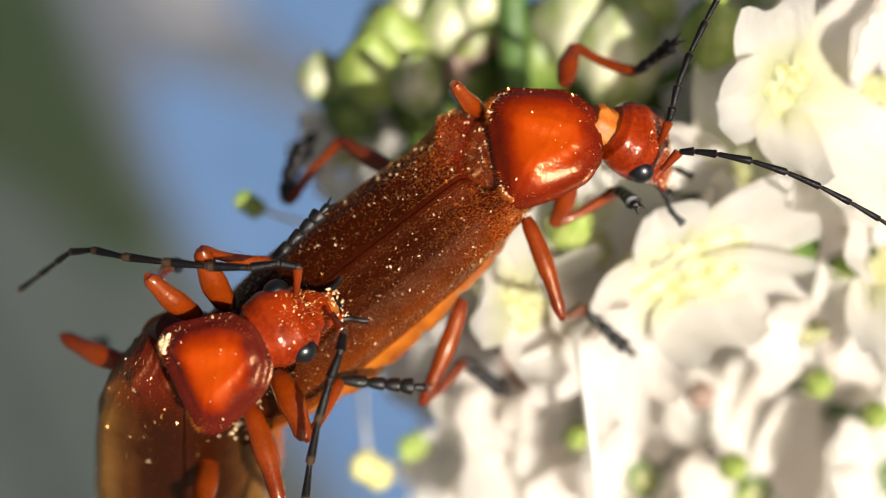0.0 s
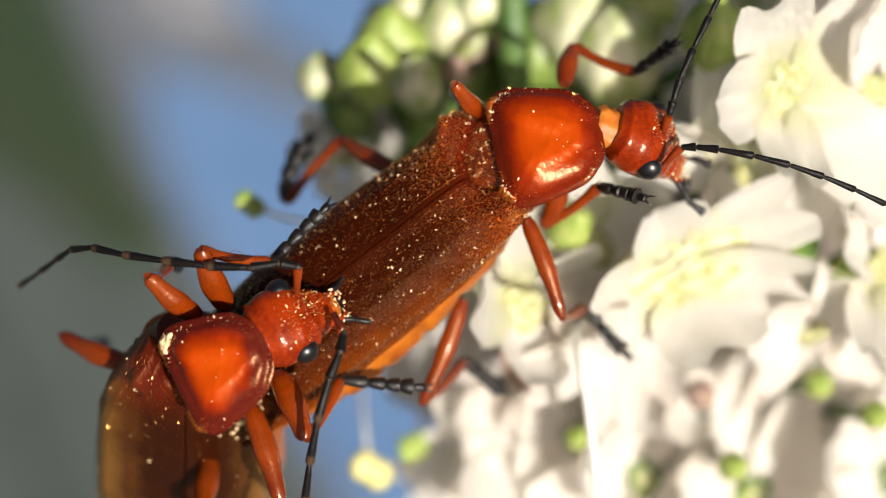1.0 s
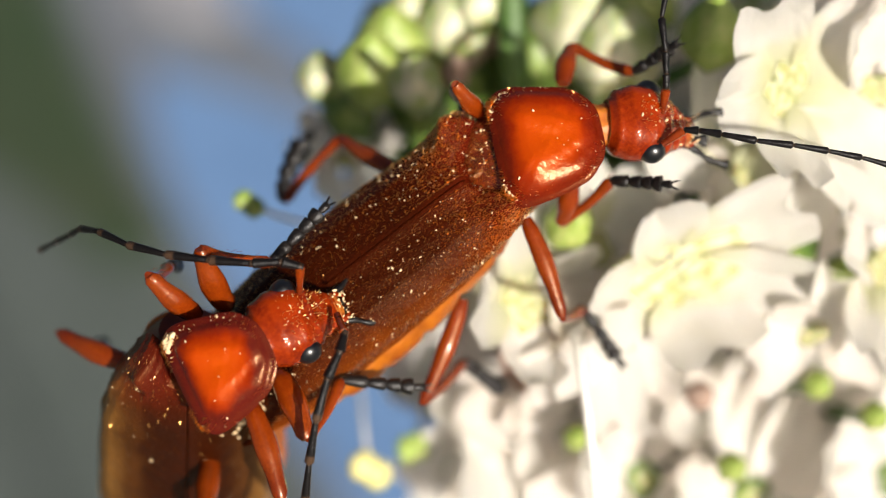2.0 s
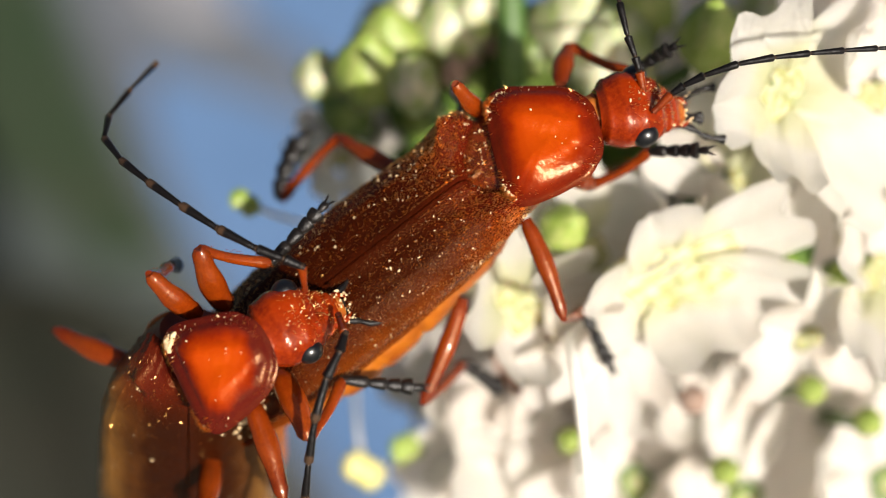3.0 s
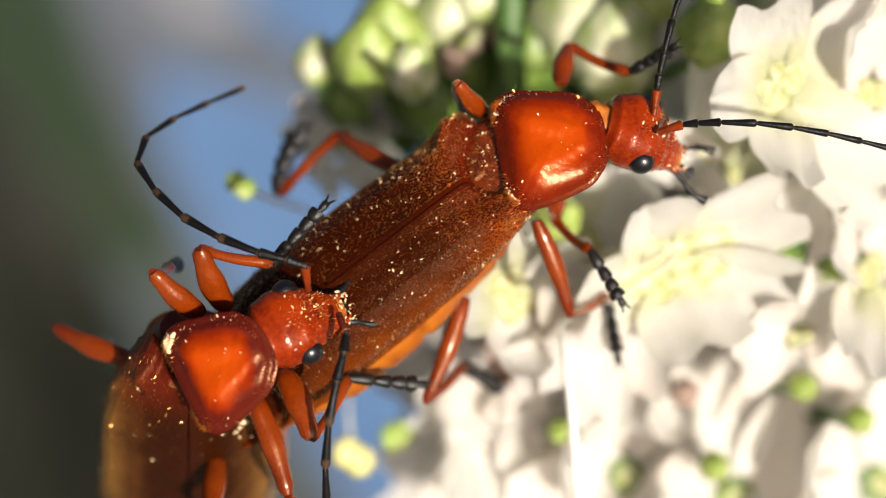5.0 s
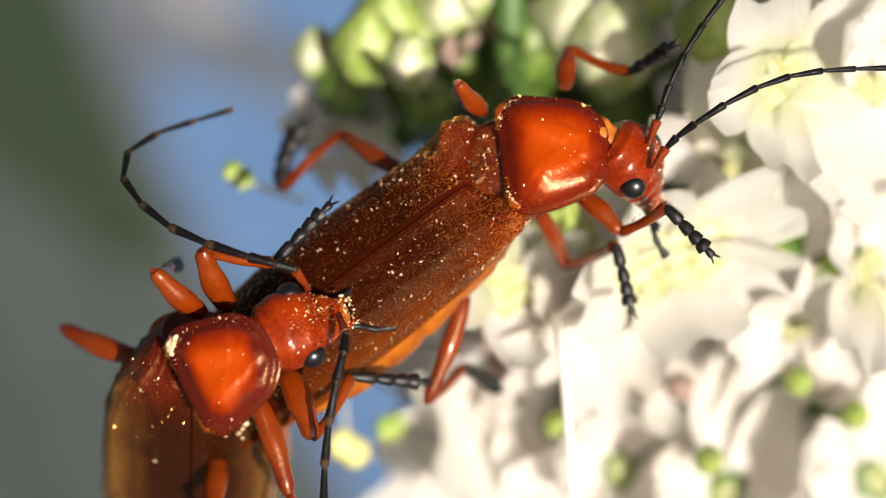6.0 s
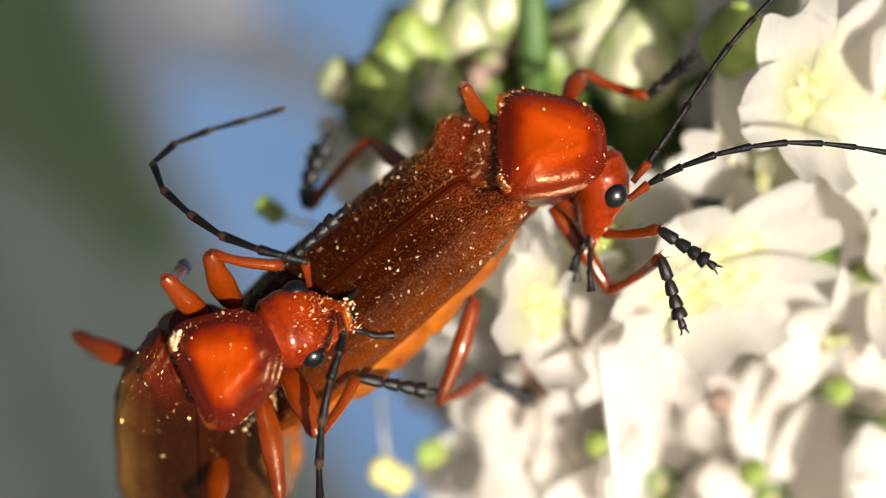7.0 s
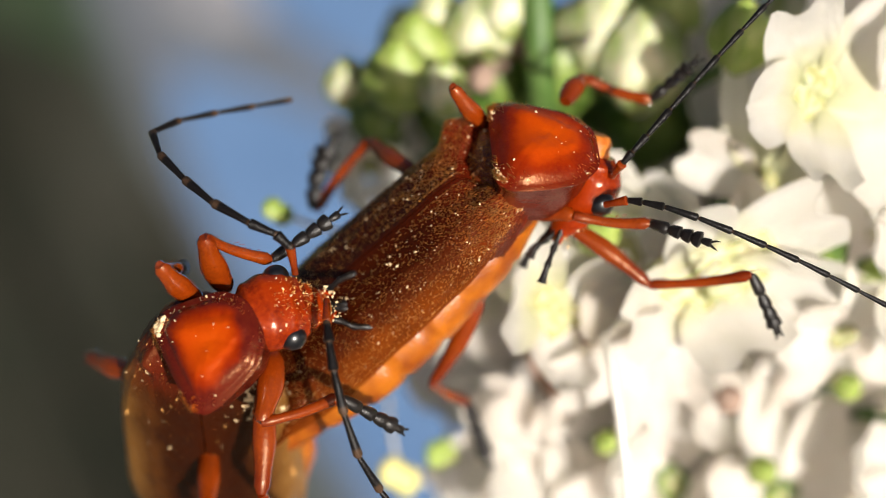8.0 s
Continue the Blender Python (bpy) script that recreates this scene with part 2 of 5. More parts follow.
def curve(points, n):
    """n + 1 points on a smooth line through the given ones, evenly spaced in parameter."""
    p = [Vector(q) for q in points]
    p = [2 * p[0] - p[1]] + p + [2 * p[-1] - p[-2]]
    out = []
    last = len(p) - 3
    for k in range(n + 1):
        s = min(k / n * last, last - 1e-6)
        i, f = int(s), s - int(s)
        a, b, c, d = p[i:i + 4]
        out.append(0.5 * (2 * b + (c - a) * f + (2 * a - 5 * b + 4 * c - d) * f * f + (3 * b - a - 3 * c + d) * f ** 3))
    return out


def along(profile, s):
    """Linear value at s from rows (s, value)."""
    for (a, x), (b, y) in zip(profile, profile[1:]):
        if s <= b:
            f = (s - a) / (b - a)
            f = f * f * (3 - 2 * f)
            return x + (y - x) * f
    return profile[-1][1]


def ball(bm, centre, r, stretch=(1, 1, 1), u=12, v=8, turn=None):
    m = Matrix.Translation(centre) @ (turn or Matrix()) @ Matrix.Diagonal((r * stretch[0], r * stretch[1], r * stretch[2], 1))
    bmesh.ops.create_uvsphere(bm, u_segments=u, v_segments=v, radius=1, matrix=m)
    return bm


# ---- beetle parts ----
WING_LONG = 5.9


def wing_point(side, s, a):
    """A place on an elytron: s along it from the shoulder, a from the seam to the side edge."""
    hw = along([(0, 0.90), (0.006, 0.98), (0.02, 1.04), (0.05, 1.08), (0.14, 1.13), (0.4, 1.20), (0.62, 1.24), (0.88, 1.08), (1.0, 0.5)], s)
    h = along([(0, 0.62), (0.12, 0.72), (0.7, 0.78), (1.0, 0.6)], s)
    th = radians(103) * a
    top = along([(0, -0.44), (0.003, -0.28), (0.010, -0.15), (0.025, -0.06), (0.055, -0.015), (0.10, 0.0), (0.8, 0.0), (1.0, -0.35)], s)
    y = 0.012 + hw * abs(math.sin(th)) ** 0.86
    z = top + h * (math.copysign(abs(math.cos(th)) ** 0.86, math.cos(th)) - 1)
    # shoulder knob, the hollow beside it, seam ridge and two faint ribs
    knob = 0.20 * math.exp(-((s - 0.072) / 0.032) ** 2 - ((a - 0.40) / 0.11) ** 2) - 0.05 * math.exp(-((s - 0.06) / 0.06) ** 2 - ((a - 0.17) / 0.08) ** 2)
    knob -= 0.035 * math.exp(-((s - 0.16) / 0.05) ** 2 - ((a - 0.62) / 0.14) ** 2)
    y += knob * math.sin(th)
    z += knob * math.cos(th)
    z += 0.016 * math.exp(-(a / 0.045) ** 2) - 0.016 * math.exp(-((a - 0.10) / 0.06) ** 2)
    z += 0.020 * math.exp(-((a - 0.34) / 0.045) ** 2) + 0.018 * math.exp(-((a - 0.60) / 0.045) ** 2)
    z += 0.012 * math.sin(s * 23 + a * 5) * a + 0.007 * math.sin(s * 61 + a * 9) * math.sin(a * 17 + s * 11)
    # a turned-out margin
    y += 0.07 * math.exp(-((a - 1) / 0.05) ** 2)
    x = along([(0, -0.76), (0.12, -0.66), (0.28, -0.34), (0.42, -0.14), (0.56, -0.14), (0.68, -0.27), (0.80, -0.52), (0.90, -0.85), (1.0, -1.25)], a) - s * WING_LONG
    return Vector((x, side * y, z))


def grid_sheet(f, n, m):
    bm = bmesh.new()
    vs = [[bm.verts.new(f(i / n, j / m)) for j in range(m + 1)] for i in range(n + 1)]
    for i in range(n):
        for j in range(m):
            bm.faces.new((vs[i][j], vs[i + 1][j], vs[i + 1][j + 1], vs[i][j + 1]))
    return bm


def elytron(side):
    bm = grid_sheet(lambda s, a: wing_point(side, s ** 1.6, a), 84, 64)
    bmesh.ops.recalc_face_normals(bm, faces=bm.faces)
    bmesh.ops.solidify(bm, geom=list(bm.faces), thickness=0.05 if side > 0 else 0.05)
    return bm


def shield_point(r, phi, dome=0.23, taper=0.11, step=0.87, long=0.86, wide=0.96):
    """A place on the pronotum: r from its middle to its rim."""
    c, s = math.cos(phi), math.sin(phi)
    n = 0.21 + 0.15 * (1 + c)
    x = long * math.copysign(abs(c) ** n, c)
    y = wide * math.copysign(abs(s) ** n, s)
    k = 0.93 + 0.07 * max(abs(c), abs(s)) ** 4
    x, y = x * k, y * k
    y *= 1 - taper * (x / long) - 0.05 * (x / long) ** 2
    x -= 0.06 * (y / wide) ** 2 * (1 if x > 0 else -0.3)
    # a raised disc with a step down to a flat gutter, and a reflexed edge
    edge = 0.88 + (step - 0.88) * (0.5 - 0.5 * math.tanh(3 * c + 0.6)) + 0.015 * math.sin(3 * phi + 0.6)
    z = 0.6 * dome * (1 - r ** 1.9)
    z += 0.4 * dome / (1 + math.exp((r - edge) / 0.045))
    if r > edge + 0.02:
        z += (0.035 + 0.30 * max(0.88 - edge, 0)) * math.sin((r - edge - 0.02) / (0.98 - edge) * math.pi * 0.55)
    x, y = x * r, y * r
    # two hind bosses, a middle furrow, dips in front and a slightly uneven skin
    for b in (0.36, -0.36):
        z += 0.045 * math.exp(-((x + 0.38) / 0.24) ** 2 - ((y - b) / 0.22) ** 2)
    z -= 0.025 * math.exp(-(y / 0.12) ** 2 - ((x + 0.25) / 0.5) ** 2)
    # a curved crest on each side, with a shallow hollow before it
    crest = abs(y) - (0.46 - 0.46 * (x + 0.14))
    ease = 0.5 + 0.5 * math.tanh((x + 0.1) / 0.16)
    z += 0.010 * math.exp(-((crest + 0.06) / 0.07) ** 2) * ease * min(1, 12 * (1 - r)) - 0.012 * math.exp(-((crest - 0.10) / 0.09) ** 2) * ease * min(1, 12 * (1 - r))
    z += 0.012 * math.sin(5.1 * x + 3.3 * y + 1) * math.sin(4.3 * y - 1.7 * x) * (1 - r * r)
    z += 0.007 * math.sin(9 * x + 4 * y) * math.sin(7 * y - 2 * x) + 0.0045 * math.sin(27 * x + 5 + 3 * y) * math.sin(24 * y - 4 * x)
    z -= 0.10 * (y / wide) ** 4 + 0.16 * max(0.0, -x / long) ** 4
    return Vector((x, y, z - 0.02))


def pronotum(dome, taper, step):
    bm = bmesh.new()
    n = 72
    rings = [[shield_point(k / 30, 2 * math.pi * i / n, dome, taper, step) for i in range(n)] for k in range(1, 31)]
    edge = rings[-1]
    rings.append([Vector((p.x * 0.985, p.y * 0.985, p.z - 0.06)) for p in edge])
    rings.append([Vector((p.x * 0.93, p.y * 0.92, p.z - 0.13)) for p in edge])
    rings.append([Vector((p.x * 0.88, p.y * 0.90, -0.55)) for p in edge])
    rings.append([Vector((p.x * 0.72, p.y * 0.68, -1.12)) for p in edge])
    loft(bm, rings, close=False)
    top = bm.verts.new((0, 0, shield_point(0, 0, dome).z))
    bm.verts.ensure_lookup_table()
    for i in range(n):
        bm.faces.new((top, bm.verts[(i + 1) % n], bm.verts[i]))
    last = [bm.verts[(len(rings) - 1) * n + i] for i in range(n)]
    bm.faces.new(last)
    rim = bm.verts.layers.float.new("rim")
    for k, v in enumerate(bm.verts):
        v[rim] = min((k // n + 1) / 30, 1) if k < len(rings) * n else 0
    return bm


HEAD_ROWS = [(0.0, 0.36, 0.30, 0.0), (0.10, 0.50, 0.40, 0.02), (0.32, 0.575, 0.44, 0.04), (0.55, 0.56, 0.42, 0.03), (0.74, 0.47, 0.36, -0.02),
             (0.90, 0.36, 0.27, -0.10), (1.02, 0.29, 0.19, -0.17), (1.12, 0.22, 0.12, -0.22), (1.17, 0.10, 0.06, -0.24)]


def head_mesh():
    bm = bmesh.new()
    rings = []
    for k in range(49):
        x = 1.17 * k / 48
        w, h, z = (along([(r[0], r[i]) for r in HEAD_ROWS], x) for i in (1, 2, 3))
        ring = []
        for i in range(48):
            a = 2 * math.pi * i / 48
            c, s = math.cos(a), math.sin(a)
            y = w * math.copysign(abs(c) ** 0.85, c)
            q = z + h * math.copysign(abs(s) ** 0.9, s)
            q -= 0.05 * math.exp(-(y / 0.12) ** 2 - ((x - 0.72) / 0.16) ** 2) * (s > 0)
            q += 0.003 * math.sin(13 * x + 5 * y) * math.sin(14 * y - 5 * x)
            ring.append(Vector((x * 1.18, y, q)))
        rings.append(ring)
    return loft(bm, rings)


def palp(length, bend):
    bm = bmesh.new()
    pts = curve([(0, 0, 0), (length * 0.35, bend * 0.3, -0.02), (length * 0.65, bend * 0.9, -0.06), (length, bend * 1.2, -0.05)], 12)
    rad = [0.045 * (1.25 - 0.45 * abs(math.sin(k / 12 * math.pi * 3))) * (1.35 if k > 9 else 1) for k in range(13)]
    return tube(bm, pts, rad, 8)


def mandible(side):
    bm = bmesh.new()
    return tube(bm, curve([(0, 0, 0), (0.14, side * 0.06, -0.02), (0.26, side * -0.02, -0.04)], 6), [0.075, 0.075, 0.065, 0.05, 0.04, 0.025, 0.01], 8)


def femur(length, thick=0.165):
    bm = bmesh.new()
    pts = [(length * k / 14, 0.04 * math.sin(math.pi * k / 14), 0.03 * math.sin(math.pi * k / 14)) for k in range(15)]
    rad = [thick * along([(0, 0.55), (0.12, 0.85), (0.45, 1.0), (0.8, 0.72), (0.93, 0.66), (1.0, 0.40)], k / 14) for k in range(15)]
    tube(bm, pts, rad, 12, 0.85)
    for k in range(60):
        s, a = random.uniform(0.08, 0.95), random.uniform(0, 6.28)
        r = thick * along([(0, 0.55), (0.12, 0.85), (0.45, 1.0), (0.8, 0.72), (0.93, 0.66), (1.0, 0.40)], s)
        p = Vector((length * s, 0.04 * math.sin(math.pi * s) + r * 0.97 * math.cos(a), 0.03 * math.sin(math.pi * s) + 0.83 * r * math.sin(a)))
        bristle(bm, p, Vector((0.05, 0.022 * math.cos(a), 0.022 * math.sin(a))), 0.004)
    return bm


def tibia(length, thick=0.1):
    bm = bmesh.new()
    pts = [(length * k / 14, -0.05 * math.sin(math.pi * k / 14), -0.06 * math.sin(math.pi * k / 14)) for k in range(15)]
    rad = [thick * along([(0, 0.75), (0.06, 0.95), (0.25, 0.80), (0.7, 0.92), (0.94, 1.08), (1.0, 0.6)], k / 14) for k in range(15)]
    bm = tube(bm, pts, rad, 10, 0.85)
    for s in (1, -1):
        tube(bm, [(length * 0.97, s * 0.05, -0.03), (length * 1.06, s * 0.07, -0.05)], [0.018, 0.003], 5)
    for k in range(46):
        s, a = random.uniform(0.05, 0.98), random.uniform(0, 6.28)
        p = Vector((length * s, 0.085 * math.cos(a), 0.075 * math.sin(a) - 0.06 * math.sin(math.pi * s)))
        bristle(bm, p, Vector((0.07, 0.035 * math.cos(a), 0.035 * math.sin(a))), 0.005)
    return bm


def bristle(bm, p, d, r):
    s = d.orthogonal().normalized() * r
    t = d.cross(s).normalized() * r
    a, b, c, e = (bm.verts.new(q) for q in (p + s, p - s * 0.5 + t, p - s * 0.5 - t, p + d))
    for f in ((a, b, e), (b, c, e), (c, a, e)):
        bm.faces.new(f)


def tarsus(length, stout=1.0, bend=0.0):
    bm = bmesh.new()
    cuts = [0, 0.30, 0.50, 0.66, 0.80, 0.94]
    droop = lambda s: Vector((length * s, bend * length * s * s, -0.16 * length * s * s))
    for i, (a, b) in enumerate(zip(cuts, cuts[1:])):
        wide = stout * (0.075, 0.078, 0.085, 0.10, 0.05)[i]
        pts = [droop(a + (b - a) * q) for q in (0, 0.25, 0.6, 0.9, 1.02)]
        tube(bm, pts, [wide * 0.5, wide * 0.82, wide * 0.95, wide, wide * 0.55], 9, 0.8)
        for k in range(12):
            s = a + (b - a) * random.random()
            y = random.choice((-1, 1)) * wide * 0.6
            bristle(bm, droop(s) + Vector((0, y, random.uniform(-0.04, 0.03))), Vector((0.05, y * 0.35, -0.02)), 0.006)
    for s in (1, -1):
        tube(bm, [droop(0.92) + Vector((0, s * 0.02, 0)), droop(1.0) + Vector((0, s * 0.06, 0.01)), droop(1.03) + Vector((0, s * 0.08, -0.07))], [0.022, 0.018, 0.003], 6)
    return bm


def feeler_piece(length, r):
    bm = bmesh.new()
    if r > 0.07:
        tube(bm, [(-0.05, 0, 0), (0.05, 0, 0)], [r * 0.75, r * 0.75], 9)
    bm = tube(bm, [(length * s, 0, 0) for s in (0, 0.06, 0.3, 0.7, 0.95, 1.0)], [r * q for q in (0.45, 0.72, 0.8, 1.0, 1.12, 0.7)], 9)
    return bm


def abdomen(aside):
    bm = bmesh.new()
    rings = []
    for k in range(57):
        s = k / 56
        x = -0.4 - s * 7.0
        w = along([(0, 0.70), (0.15, 1.08), (0.55, 1.32), (0.85, 0.95), (1.0, 0.25)], s)
        h = along([(0, 0.55), (0.2, 0.72), (0.7, 0.74), (1.0, 0.2)], s)
        seg = (s * 8.0) % 1.0
        k2 = 1 - 0.055 * math.exp(-(seg / 0.12) ** 2) - 0.055 * math.exp(-((1 - seg) / 0.05) ** 2)
        rings.append([Vector((x, aside * min(1, 3 * s) + w * k2 * math.cos(a), -1.35 + h * k2 * math.sin(a))) for a in (2 * math.pi * i / 28 for i in range(28))])
    return loft(bm, rings)


def thorax(front):
    bm = bmesh.new()
    rings = []
    for k in range(17):
        s = k / 16
        x = front - s * (front + 1.95)
        w = along([(0, 0.5), (0.2, 0.80), (0.7, 0.92), (1.0, 0.6)], s)
        h = along([(0, 0.45), (0.2, 0.56), (0.7, 0.60), (1.0, 0.4)], s)
        rings.append([Vector((x, w * math.cos(a), -0.98 + h * 1.1 * math.sin(a))) for a in (2 * math.pi * i / 22 for i in range(22))])
    return loft(bm, rings)


def grains(count, place, sizes=(0.010, 0.028)):
    """Pollen lying on a surface: place() gives a random point and its normal."""
    bm = bmesh.new()
    for _ in range(count):
        p, n = place()
        r = (sizes[0] + (sizes[1] - sizes[0]) * random.random() ** 2.2) * random.choice((0.7, 1, 1, 1.4))
        bmesh.ops.create_icosphere(bm, subdivisions=1, radius=r, matrix=Matrix.Translation(p + n * r * 0.6) @ pose(0, 0, 0, 0, 0, random.uniform(0, 180)) @ Matrix.Diagonal((random.uniform(0.8, 2.0), random.uniform(0.6, 1.1), 0.8, 1)))
    return bm


def down(count, place, lean, length=(0.022, 0.050), r=0.0062):
    bm = bmesh.new()
    for _ in range(count):
        p, n = place()
        d = (lean + n * random.uniform(0.25, 0.6) + Vector((random.uniform(-.5, .5), random.uniform(-.5, .5), 0))).normalized()
        bristle(bm, p, d * random.uniform(*length), r)
    return bm


def wing_place(side, reach=0.95):
    def place():
        s, a = 0.9 * random.random() ** 1.5 + 0.005, random.uniform(0.02, reach)
        p = wing_point(side, s, a)
        q = (wing_point(side, s + 0.01, a) - p).cross(wing_point(side, s, a + 0.01) - p).normalized()
        if q.z < 0 or q.y * side < -0.2:
            q = -q
        return p, q
    return place


def shoulder_place(side):
    def place():
        s, a = abs(random.gauss(0.07, 0.08)) + 0.004, min(max(random.gauss(0.45, 0.22), 0.03), 0.9)
        p = wing_point(side, s, a)
        q = (wing_point(side, s + 0.01, a) - p).cross(wing_point(side, s, a + 0.01) - p).normalized()
        return p, -q if q.z < 0 else q
    return place


def shield_place(inner, dome, taper, step):
    def place():
        r, phi = math.sqrt(random.uniform(inner, 0.98)), random.uniform(0, 6.283)
        return shield_point(r, phi, dome, taper, step), Vector((0, 0, 1))
    return place


def hind_rim():
    return shield_point(random.uniform(0.93, 1.0), random.uniform(2.1, 4.1)), Vector((-0.3, 0, 1))


def rim_place():
    phi = random.gauss(2.35, 0.5) if random.random() < 0.85 else random.uniform(0, 6.283)
    return shield_point(random.uniform(0.86, 1.0), phi), Vector((0, 0, 1))


FEELER = [0.36, 0.24, 0.36, 0.56, 0.58, 0.58, 0.57, 0.56, 0.55, 0.54, 0.56]


LONG_FEELER = [1.26 * l for l in FEELER]


def beetle(label, sizes, shield_scale, wing_scale, feeler, aside, dome, dust, hairs, wing, shell, taper, step, front, head_scale, thick):
    """A soldier beetle at the stage's origin, head along x. Returns the thing and its moving parts."""
    b = thing("soldier_beetle", STAGE, label, "beetle", "mating beetles")
    mv = {}
    wide = Matrix.Diagonal((*wing_scale, 1))
    def shape(bm):
        if front < 0.5:  # the clinging one: sloping shoulders, drawn forward under the shield
            for v in bm.verts:
                v.co.x += 0.5 * along([(0, 1.0), (2.5, 0.0), (9, 0.0)], -v.co.x)
                v.co.y *= along([(-0.4, 0.60), (0.3, 0.78), (1.2, 0.96), (2.0, 1.02), (9, 1.0)], -v.co.x)
        else:  # its left shoulder stands out a little
            for v in bm.verts:
                v.co.y += 0.2 * math.exp(-((v.co.x + 0.2) / 0.65) ** 2) * max(0.0, v.co.y)
        bm.transform(wide)
    for side in (1, -1):
        bm = elytron(side)
        shape(bm)
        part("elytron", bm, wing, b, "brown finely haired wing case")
        bm = down(hairs, wing_place(side), Vector((-1, 0, 0)))
        shape(bm)
        part("elytron_down", bm, HAIR, b, "short golden hairs", "stuff")
        bm = down(hairs * 2 // 3, shoulder_place(side), Vector((-1, 0, 0.4)), (0.026, 0.055), 0.0075)
        shape(bm)
        part("shoulder_down", bm, HAIR, b, "", "stuff")
        bm = grains(dust, wing_place(side, 0.85), (0.004, 0.017))
        shape(bm)
        part("pollen_dust", bm, POLLEN, b, "pale pollen grains", "stuff")
    bm = ball(bmesh.new(), (-0.15, 0, -0.56), 1.0, (0.78, 0.86, 0.38) if front > 0.5 else (0.5, 0.5, 0.30), 28, 16)
    part("mesonotum", bm, UNDER, b, "hairy orange-red back plate")
    bm = bmesh.new()
    loft(bm, [[Vector((x, y * w, z)) for y, z in ((-1, 0.0), (-0.5, 0.05), (0, 0.07), (0.5, 0.05), (1, 0.0), (0, -0.2))] for x, w in ((-0.44, 0.09), (-0.48, 0.12), (-0.58, 0.09), (-0.70, 0.02))])
    bm.transform(Matrix.Translation((0, 0, -0.29)))
    part("scutellum", bm, SCUTE, b, "small pale triangular plate")
    bm = abdomen(aside)
    bm.transform(wide @ Matrix.Diagonal((1, 0.9, 1, 1)))
    part("abdomen", bm, BELLY, b, "orange segmented abdomen")
    part("thorax", thorax(front), UNDER, b)
    collar_at = (0, 0.38) if front > 0.5 else (-0.45, 0.30)
    def collar():
        y = random.gauss(*collar_at)
        x = random.uniform(-0.78, 0.2)
        return Vector((x, y, -0.56 + 0.38 * math.sqrt(max(0.05, 1 - ((x + 0.15) / 0.78) ** 2 - (y / 0.86) ** 2)))), Vector((0, 0, 1))
    part("pollen_collar", grains(70, collar, (0.006, 0.02)), POLLEN, b, "", "stuff")
    part("collar_down", down(700, collar, Vector((-0.5, 0, 0)), (0.04, 0.10)), HAIR, b, "", "stuff")
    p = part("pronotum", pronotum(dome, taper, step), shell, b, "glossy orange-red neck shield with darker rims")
    p.scale = (shield_scale, shield_scale * (0.95 if front > 0.5 else 0.93), shield_scale)
    part("pollen_dust", grains(20, shield_place(0.0, dome, taper, step), (0.007, 0.017)), POLLEN, p, "", "stuff")
    part("pollen_rim", grains(110, rim_place, (0.004, 0.014)), POLLEN, p, "", "stuff")
    part("pollen_hind_rim", grains(70, hind_rim, (0.006, 0.02)), POLLEN, p, "", "stuff")
    if front < 0.5:
        def corner():
            return shield_point(random.uniform(0.88, 1.02), random.gauss(2.45, 0.2)), Vector((0, 0, 1))
        def flank():
            s, a = abs(random.gauss(0.19, 0.05)), min(max(random.gauss(0.48, 0.12), 0.1), 0.9)
            return wing_point(-1, s, a), Vector((0, -0.5, 1))
        part("pollen_clump", grains(110, corner, (0.020, 0.052)), POLLEN, p, "pale clump of pollen", "stuff")
        bm = grains(150, flank, (0.012, 0.05))
        shape(bm)
        part("pollen_clump", bm, POLLEN, b, "pale clump of pollen", "stuff")
    part("rim_down", down(320, hind_rim, Vector((-0.8, 0, 0)), (0.05, 0.12)), HAIR, p, "", "stuff")
    part("shield_down", down(130, shield_place(0.6, dome, taper, step), Vector((-0.6, 0, 0)), (0.04, 0.09)), HAIR, p, "", "stuff")
    mv["pronotum"] = p
    h = part("head", head_mesh(), HEAD, b, "orange-red head with black eyes")
    h.scale = (head_scale,) * 3
    mv["head"] = h
    for side in (1, -1):
        part("eye", ball(bmesh.new(), (0.64, side * 0.47, 0.12), 0.20, (1.0, 0.9, 1.0), 20, 14), EYEBALL, h, "round glossy black eye")
        part("mandible", mandible(side), HEAD, h, "", at=Matrix.Translation((1.24, side * 0.14, -0.24)))
        part("palp", palp(0.80, side * 0.24), BLACK, h, "black mouth feeler", at=pose(1.22, side * 0.20, -0.26, 0, 10, side * -4))
        part("palp", palp(0.56, side * -0.12), BLACK, h, "black mouth feeler", at=pose(1.26, side * 0.09, -0.30, 0, 24, side * 2))
    bm = bmesh.new()
    loft(bm, [[Vector((x, w * math.cos(a), z + 0.5 * w * math.sin(a))) for a in (2 * math.pi * i / 14 for i in range(14))]
              for x, w, z in ((1.08, 0.30, -0.12), (1.22, 0.27, -0.16), (1.34, 0.22, -0.22), (1.42, 0.12, -0.27))])
    part("labrum", bm, NECK, h, "pale orange upper lip")
    def lips():
        return Vector((random.uniform(1.25, 1.5), random.uniform(-0.25, 0.25), random.uniform(-0.32, -0.08))), Vector((0.4, 0, 0.6))
    part("pollen_lump", grains(60, lips, (0.009, 0.024)), POLLEN, h, "pollen clinging to the mouth", "stuff")
    bm = bmesh.new()
